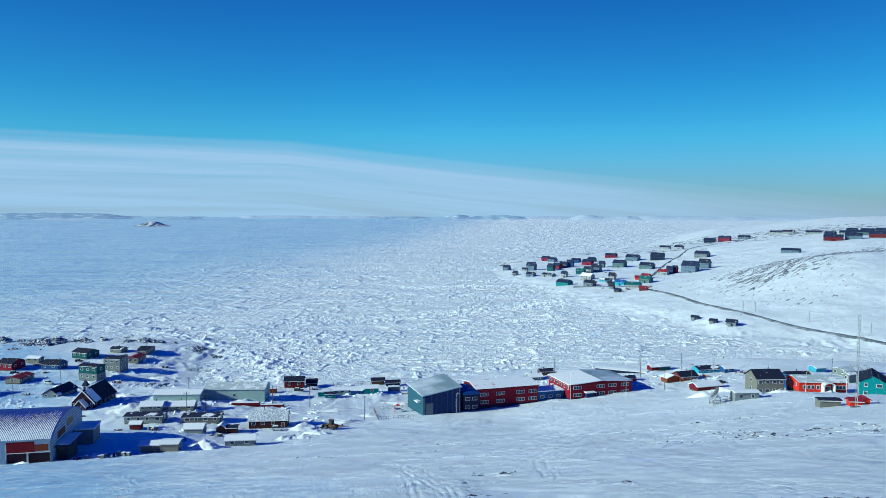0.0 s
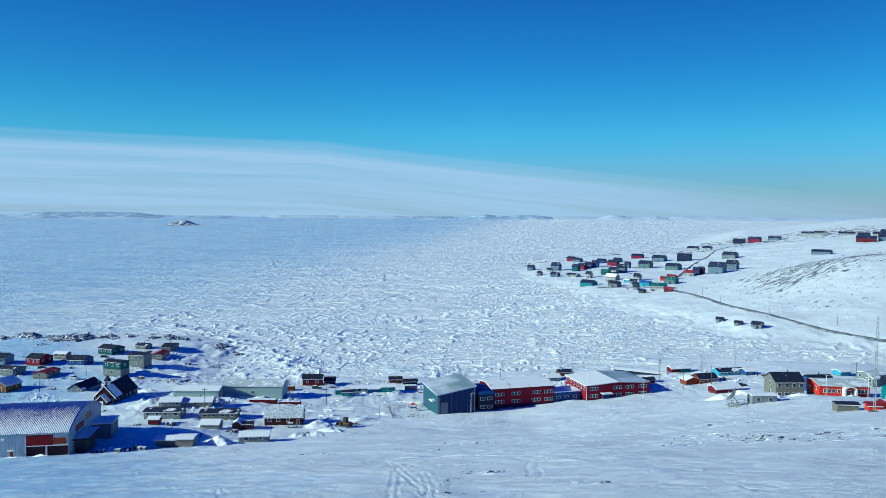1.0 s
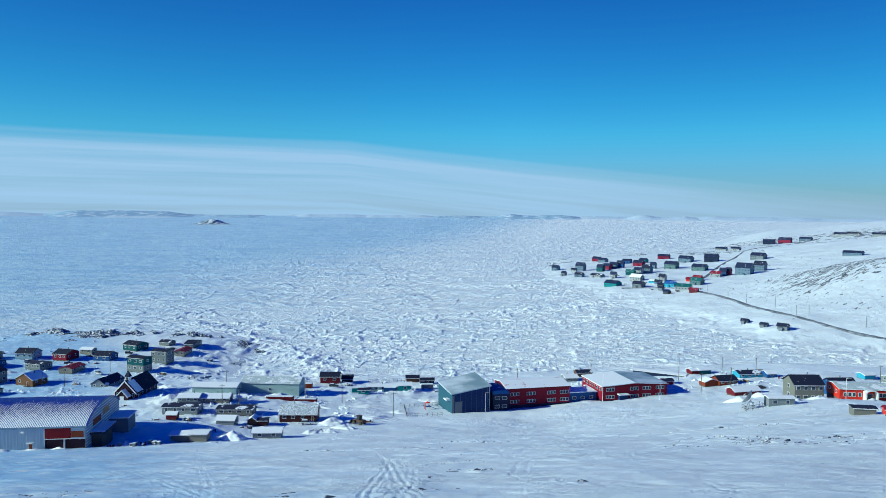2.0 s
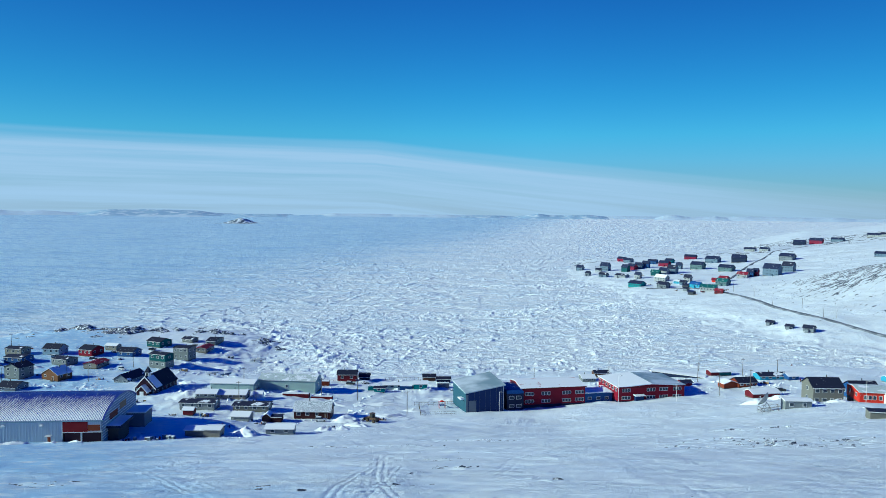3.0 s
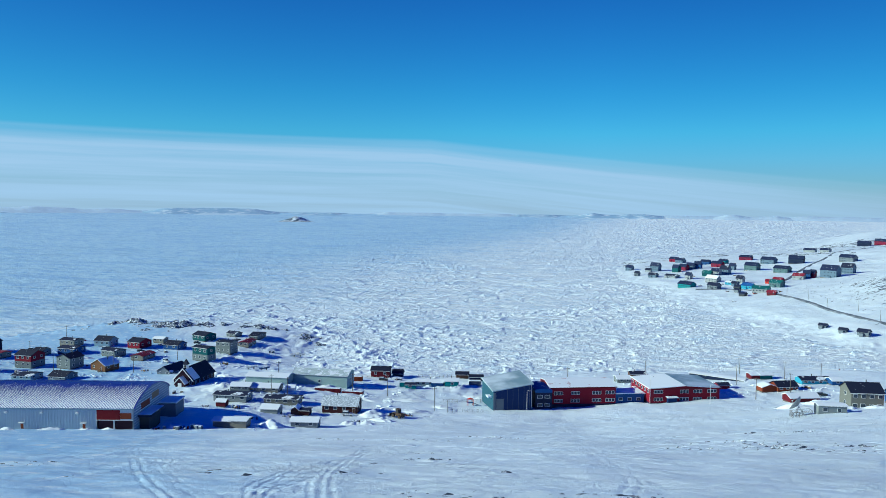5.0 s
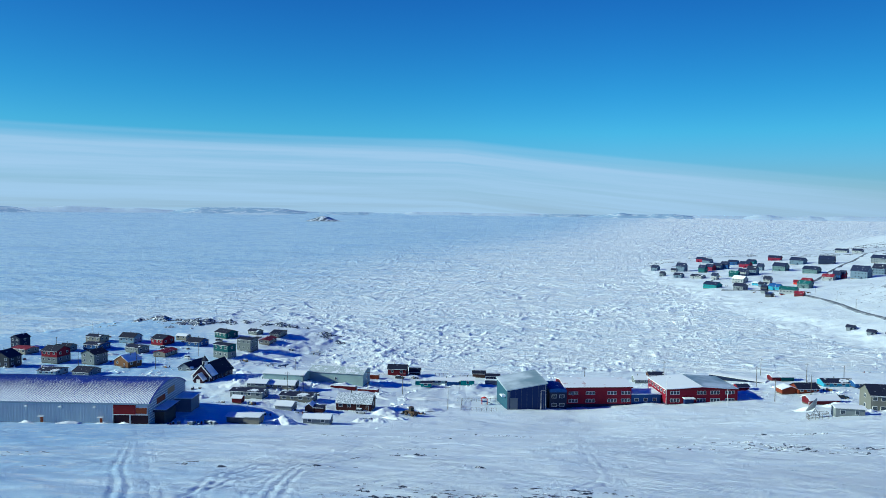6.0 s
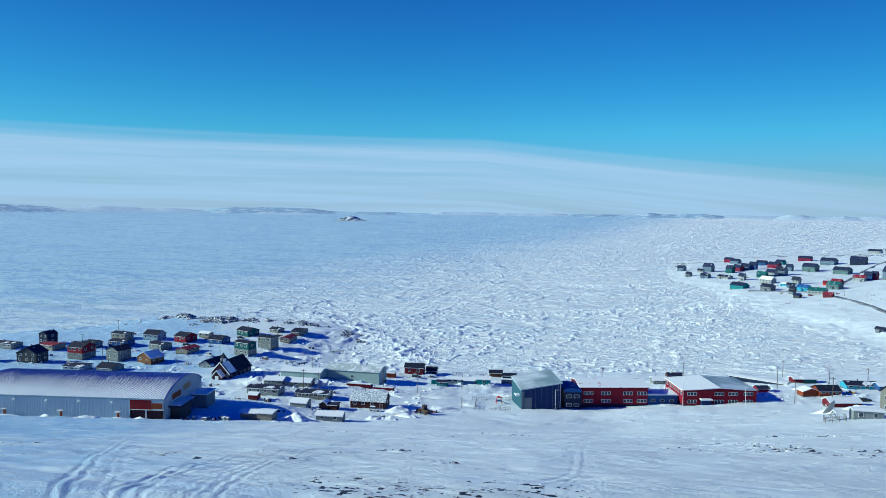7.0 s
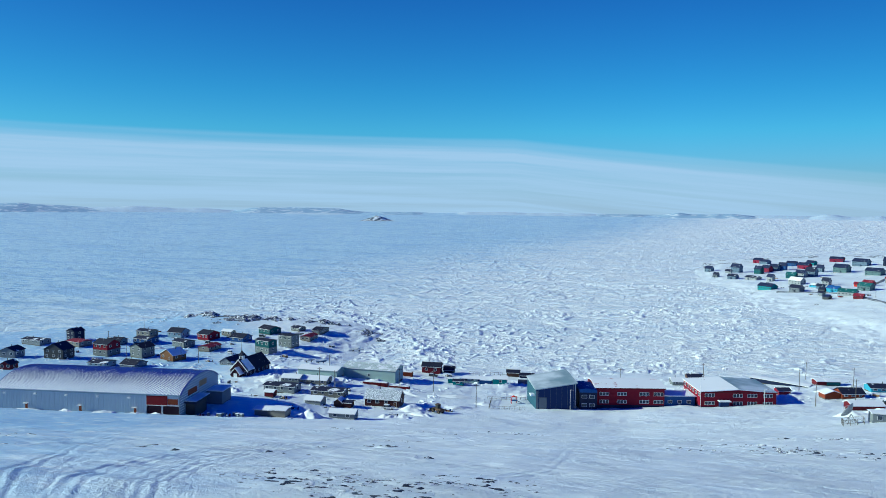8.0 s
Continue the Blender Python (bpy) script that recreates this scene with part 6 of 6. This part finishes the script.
for a, b in (((-114, 316), (-75, 310)), ((-75, 310), (-59, 312)), ((-59, 312), (-32, 288)), ((101, 368), (119, 343)), ((101, 326), (119, 343)), ((233.4, 734), (236, 687)), ((236, 687), (251.6, 658)), ((251.6, 658), (262, 612)), ((262, 612), (289, 574)), ((289, 574), (314, 532))):
    wire(a, b, gz(*a) + 8.9, gz(*b) + 8.9)


def snowbank(x, y, sx, sy, h, seed, label="ploughed heap of lumpy snow", turn=0.0):
    n = 26
    g = np.linspace(-1, 1, n)
    U, V = np.meshgrid(g, g, indexing="ij")
    c, s = math.cos(radians(turn)), math.sin(radians(turn))
    X, Y = x + U * sx * c - V * sy * s, y + U * sx * s + V * sy * c
    r = np.hypot(U, V)
    dome = np.clip(1 - r * (0.75 + 0.5 * fbm(U * 3 + seed * 9, V * 3, 1.0, 2, seed)), 0, 1) ** 0.8
    lump = 0.35 + 0.95 * fbm(X + seed * 31, Y, max(0.8, sx * 0.35), 4, seed + 300)
    Z = ground_height(X, Y) - 0.25 + h * dome * lump
    faces = [(i * n + j, (i + 1) * n + j, (i + 1) * n + j + 1, i * n + j + 1) for i in range(n - 1) for j in range(n - 1)]
    ob = new("snowbank", mesh_of("snowbank", np.stack([X, Y, Z], -1).reshape(-1, 3).tolist(), faces, PILED, True))
    return tagged(ob, label, "snowbank", "ploughed snowbanks")


for k, (x, y, sx, sy, h) in enumerate(((-76, 228, 6, 4, 4.2), (-52, 268, 7, 4, 3.4), (-46, 259, 6, 3, 2.4), (-54, 247, 5, 3, 2.0), (-49, 248, 4, 2.5, 1.6), (-181, 394, 7, 4, 2.6), (-176, 362, 8, 5, 2.8),
                                        (-136, 270, 4, 3, 2.0), (-129, 292, 10, 5, 3.0), (-120, 283, 5, 3, 2.2), (-140, 262, 6, 4, 2.2), (-128, 205, 5, 2, 1.4), (-142, 201, 6, 2, 1.3), (-104, 212, 5, 3, 2.0),
                                        (-89, 316, 7, 3, 2.2), (-100, 299, 5, 3, 2.2), (-38, 283, 7, 3, 2.0), (-30, 296, 5, 3, 1.8), (-66, 300, 10, 2.5, 1.6), (-45, 305, 10, 2.5, 1.6), (-20, 322, 8, 3, 1.8),
                                        (118, 268, 5, 3, 2.2), (128, 270, 5, 3, 1.6), (112, 262, 5, 3, 2.6), (146, 268, 5, 2, 1.2), (108, 296, 7, 4, 2.6), (120, 305, 7, 4, 2.4), (95, 350, 8, 3, 1.8),
                                        (-150, 192, 4, 1.6, 1.2), (-136, 195, 5, 1.8, 1.5), (-126, 198, 3, 1.4, 1.1), (-119, 199.5, 4, 1.6, 1.3), (-164, 190, 5, 1.6, 1.1), (-160, 400, 8, 4, 2.5), (-172, 415, 7, 4, 2.6), (-200, 370, 6, 3, 1.8), (-235, 392, 6, 3, 1.8), (-262, 372, 6, 3, 1.8), (-280, 392, 6, 3, 1.8), (-150, 330, 8, 4, 2.2), (-165, 345, 7, 4, 2.2))):
    snowbank(x, y, sx, sy, h, k + 1, turn=(k * 37) % 60 - 30)


def vehicle(x, y, turn, paint, label, snow=True):
    c = thing("parked_car", x, y, gz(x, y) + 0.05, turn, label, "car", "parked vehicles")
    body = prism([(-2.3, 0.4), (2.3, 0.4), (2.35, 0.95), (1.2, 1.05), (0.75, 1.1), (-2.3, 1.1)], -0.9, 0.9, "y")
    bmesh.ops.bevel(body, geom=list(body.edges), offset=0.08, segments=2, affect="EDGES")
    part("body", body, paint, c)
    cab = prism([(-2.15, 1.08), (0.8, 1.08), (0.2, 1.75), (-2.0, 1.75)], -0.8, 0.8, "y")
    bmesh.ops.bevel(cab, geom=list(cab.edges), offset=0.07, segments=2, affect="EDGES")
    part("cabin", cab, GLASS, c)
    part("roof_snow" if snow else "roof", boxes((-1.95, 0.15, -0.72, 0.72, 1.74, 1.86), bevel=0.05), PILED if snow else paint, c)
    for a in (-1.45, 1.45):
        for b in (-0.82, 0.82):
            w = part("wheel", rod([(a, b - 0.12, 0.36), (a, b + 0.12, 0.36)], 0.36, 14), RUBBER, c)
            part("rim", rod([(a, b - 0.13, 0.36), (a, b + 0.13, 0.36)], 0.2, 10), STEEL, w)
    for b in (-0.62, 0.62):
        part("headlight", boxes((2.3, 2.36, b - 0.18, b + 0.18, 0.72, 0.9)), TRIM, c)
    return c


CAR_WHITE = plain("white_car_paint", (0.7, 0.72, 0.74), 0.3)
CAR_BLUE = plain("blue_car_paint", (0.04, 0.10, 0.25), 0.3)
CAR_RED = plain("red_car_paint", (0.35, 0.03, 0.03), 0.3)
CAR_DARK = plain("dark_car_paint", (0.04, 0.045, 0.05), 0.3)
YELLOW = plain("loader_paint", (0.10, 0.055, 0.03), 0.5)
for x, y, a, m, t in ((-62, 266, 8, CAR_WHITE, "white parked car with snow on its roof"), (-198, 300, 30, CAR_DARK, "dark parked car half covered in snow"), (-268, 398, -10, CAR_BLUE, "blue parked car beside a house"),
                      (-243, 398, 20, CAR_DARK, "dark parked car beside a red house"), (-210, 374, -15, CAR_WHITE, "white parked car dusted with snow"), (-222, 428, 10, CAR_DARK, "dark parked car by the shore"),
                      (-287, 365, 20, CAR_RED, "red parked car beside a house"), (-310, 385, 0, CAR_DARK, "dark parked car in the snow"), (-72, 350, 5, CAR_DARK, "dark pickup parked by the shore"),
                      (128, 330, 15, CAR_DARK, "dark parked car behind the school"), (192, 860, 10, CAR_DARK, "dark parked car across the bay"), (200, 800, 30, CAR_RED, "red parked car across the bay"), (206, 812, -20, CAR_DARK, "dark parked car across the bay")):
    vehicle(x, y, a, m, t)


def loader(x, y, turn):
    c = thing("wheel_loader", x, y, gz(x, y) + 0.1, turn, "dark wheel loader clearing snow, bucket lowered", "loader")
    part("chassis", boxes((-3.0, 0.2, -1.0, 1.0, 0.8, 1.9), bevel=0.12), YELLOW, c)
    part("front_frame", boxes((0.2, 2.0, -0.6, 0.6, 0.7, 1.4), bevel=0.1), YELLOW, c)
    cab = part("cab", boxes((-1.2, 0.3, -0.8, 0.8, 1.9, 3.3), bevel=0.1), DARK, c)
    part("cab_glass", boxes((0.31, 0.35, -0.65, 0.65, 2.1, 3.1), (-1.1, 0.2, -0.84, -0.81, 2.2, 3.1)), GLASS, cab)
    part("cab_roof", boxes((-1.35, 0.5, -0.9, 0.9, 3.3, 3.45), bevel=0.04), YELLOW, cab)
    for a in (-2.0, 1.3):
        for b in (-1.0, 1.0):
            w = part("wheel", rod([(a, b - 0.28, 0.75), (a, b + 0.28, 0.75)], 0.75, 16), RUBBER, c)
            part("rim", rod([(a, b - 0.3, 0.75), (a, b + 0.3, 0.75)], 0.38, 12), YELLOW, w)
    for b in (-0.55, 0.55):
        part("lift_arm", rod([(0.6, b, 1.7), (2.2, b, 1.5), (3.1, b, 0.6)], 0.14, 6), YELLOW, c)
    part("bucket", prism([(2.9, 0.1), (4.3, 0.1), (4.2, 0.25), (3.2, 0.4), (3.1, 1.3), (2.85, 1.3)], -1.4, 1.4, "y"), DARK, c)
    part("exhaust", rod([(-2.0, 0.5, 1.9), (-2.0, 0.5, 3.0)], 0.08, 6), DARK, c)
    return c


loader(-42.5, 268.5, 150)


def boat(x, y, turn, length, hull, label, lift=0.25):
    b = thing("boat", x, y, gz(x, y), turn, label, "boat", "boats laid up ashore")
    bm = bmesh.new()
    rings = []
    for i in range(9):
        u = i / 8
        w = length * 0.16 * (1 - max(0, u - 0.45) ** 2 * 3.2) * (0.86 + 0.14 * min(1, u * 4))
        sheer = lift + length * 0.12 + 0.35 * u * u
        keel = lift + 0.5 * max(0, u - 0.7) * 2
        w = max(w, 0.05)
        rings.append([bm.verts.new((length * u, s * w * k, keel + (sheer - keel) * h)) for s, k, h in ((-1, 1, 1), (-1, 0.85, 0.45), (-1, 0.1, 0), (1, 0.1, 0), (1, 0.85, 0.45), (1, 1, 1))])
    for r, s in zip(rings, rings[1:]):
        for k in range(5):
            bm.faces.new((r[k], s[k], s[k + 1], r[k + 1]))
        bm.faces.new((r[5], s[5], s[0], r[0]))
    bm.faces.new(rings[0])
    bm.faces.new(rings[-1][::-1])
    bmesh.ops.recalc_face_normals(bm, faces=list(bm.faces))
    part("hull", bm, hull, b)
    part("wheelhouse", boxes((length * 0.35, length * 0.6, -length * 0.09, length * 0.09, lift + length * 0.10, lift + length * 0.20), bevel=0.08), TRIM, b)
    for a in (0.2, 0.65):
        part("cradle", boxes((length * a, length * a + 0.3, -length * 0.13, length * 0.13, -0.4, lift + 0.25)), TIMBER, b)
    return b


boat(-156, 428, 8, 9.0, CAR_WHITE, "white fishing boat laid up on the shore")
boat(-158, 370, 40, 6.5, CAR_WHITE, "pale open boat under snow", 0.2)
boat(-151, 372, 40, 6.0, CAR_BLUE, "blue boat laid up beside another", 0.2)
boat(-206, 444, 20, 6.0, CAR_DARK, "dark boat among the shore rocks", 0.3)


def container(x, y, turn, length, paint, label, sink=0.5):
    c = thing("shipping_container", x, y, gz(x, y) - sink, turn, label, "container", "containers")
    part("box", boxes((0, length, 0, 2.4, 0, 2.5)), PAINT[paint], c)
    for k in range(int(length / 0.6)):
        piece("rib", unit_box("container_rib", 0.18, 0.08, 2.2, PAINT[paint]), c, pose(0.3 + k * 0.6, -0.04, 0.15))
    part("roof_snow", boxes((0.05, length - 0.05, 0.05, 2.35, 2.5, 2.75), bevel=0.1), PILED, c)
    return c


container(-92.5, 307.8, 3, 12.0, "dark_red", "long dark red container half buried in snow", 1.8)
container(-79.5, 308.6, 3, 9.5, "dark_red", "dark red container sunk deep in snow beside the road", 1.7)
container(-60, 337, 8, 6.0, "teal", "teal container near the shore")
container(-45, 341, 8, 6.0, "blue", "blue container near the shore")
container(-28, 352, 10, 6.0, "slate", "grey container on the shore")
container(-88, 345, 6, 6.0, "orange", "orange container by the pole")


def fence(points, height, label, spacing=2.0):
    f = thing("fence", points[0][0], points[0][1], gz(*points[0]), 0, label, "fence")
    o = Vector((points[0][0], points[0][1], gz(*points[0])))
    for a, b in zip(points, points[1:]):
        n = max(1, int(math.hypot(b[0] - a[0], b[1] - a[1]) / spacing))
        tops = []
        for k in range(n + 1):
            x, y = a[0] + (b[0] - a[0]) * k / n, a[1] + (b[1] - a[1]) * k / n
            z = gz(x, y)
            part("post", rod([Vector((x, y, z - 0.4)) - o, Vector((x, y, z + height)) - o], 0.06, 5), TIMBER, f)
            tops.append(Vector((x, y, z + height - 0.1)) - o)
        part("rail", rod(tops, 0.05, 5), TIMBER, f)
        part("rail", rod([t - Vector((0, 0, height * 0.55)) for t in tops], 0.05, 5), TIMBER, f)
    return f


fence([(-30, 306), (-26, 286), (-12, 291)], 1.5, "dark wooden fence round the snowed-in playground")
fence([(-32, 307), (-12, 312)], 1.5, "dark wooden fence along the playground")
fence([(96, 250), (102, 251), (103, 258), (97, 258), (96, 250)], 2.0, "thin metal fence round the satellite dish")

fence([(-58, 369), (-37, 375.5)], 1.6, "dark wooden snow fence along the shore")

play = thing("play_structure", -19.5, 304.0, gz(-19.5, 304.0), 20, "red and blue playground frame standing in snow", "playground")
for a in (-1.2, 1.2):
    for b in (-1.0, 1.0):
        part("post", rod([(a, b, -0.5), (a, b, 2.9)], 0.09, 6), PAINT["bright_red"], play)
part("deck", boxes((-1.2, 1.2, -1.0, 1.0, 1.2, 1.35)), PAINT["blue"], play)
part("roof", prism([(-1.0, 2.8), (1.0, 2.8), (0, 3.3)], -0.8, 0.8, "y"), PAINT["bright_red"], play)
part("slide", prism([(1.2, 1.3), (3.6, 0.1), (3.6, 0.0), (1.2, 1.15)], -0.4, 0.4, "y"), PAINT["blue"], play)


def clutter(x, y, seed):
    """A heap of snow-covered crates, drums and boards."""
    rnd = random.Random(seed)
    h = thing("stored_goods", x, y, gz(x, y), rnd.uniform(-20, 30), "crates, drums and boards half buried in snow", "stored goods", "yard clutter")
    for k in range(rnd.randint(3, 5)):
        a, b, s = rnd.uniform(-2, 2), rnd.uniform(-1, 1), rnd.uniform(0.5, 1.1)
        c = part("crate", boxes((a - s / 2, a + s / 2, b - s / 2, b + s / 2, -0.4, s), bevel=0.03), rnd.choice((TIMBER, PAINT["wood"], PAINT["slate"], PAINT["charcoal"])), h)
        part("snow_cap", boxes((a - s / 2, a + s / 2, b - s / 2, b + s / 2, s, s + 0.15), bevel=0.06), PILED, c)
    for k in range(2):
        a, b = rnd.uniform(-2, 2), rnd.uniform(-1.4, 1.4)
        part("drum", rod([(a, b, -0.3), (a, b, 0.85)], 0.29, 10), rnd.choice((PAINT["blue"], PAINT["dark_red"], PAINT["charcoal"])), h)
    a = rnd.uniform(-1, 1)
    part("board", boxes((a - 1.5, a + 1.5, 0.9, 1.1, 0.1, 0.2)), PAINT["wood"], h)
    return h


for k, (x, y) in enumerate(((-100, 210), (-96, 213), (-107, 209), (-54, 249), (-50, 250), (-88, 236), (-80, 250), (-108, 262), (-120, 258), (-92, 290), (-70, 292), (-40, 274), (-146, 283), (-160, 322), (-176, 378),
                             (-205, 398), (-228, 400), (-243, 420), (-262, 398), (-275, 378), (-246, 355), (-210, 352), (-240, 330), (-270, 330), (-300, 345), (-320, 352), (-300, 420), (-180, 398), (-170, 428), (-96, 330),
                             (-66, 356), (-50, 352), (-20, 345), (80, 352), (112, 350), (128, 352), (100, 385), (148, 358), (165, 420), (178, 470), (108, 258), (172, 760), (190, 790), (178, 830), (160, 905), (172, 925), (185, 900), (150, 960), (200, 925), (215, 860), (165, 1000), (190, 1010), (215, 990), (140, 1040), (240, 1050), (225, 800))):
    clutter(x, y, k + 50)
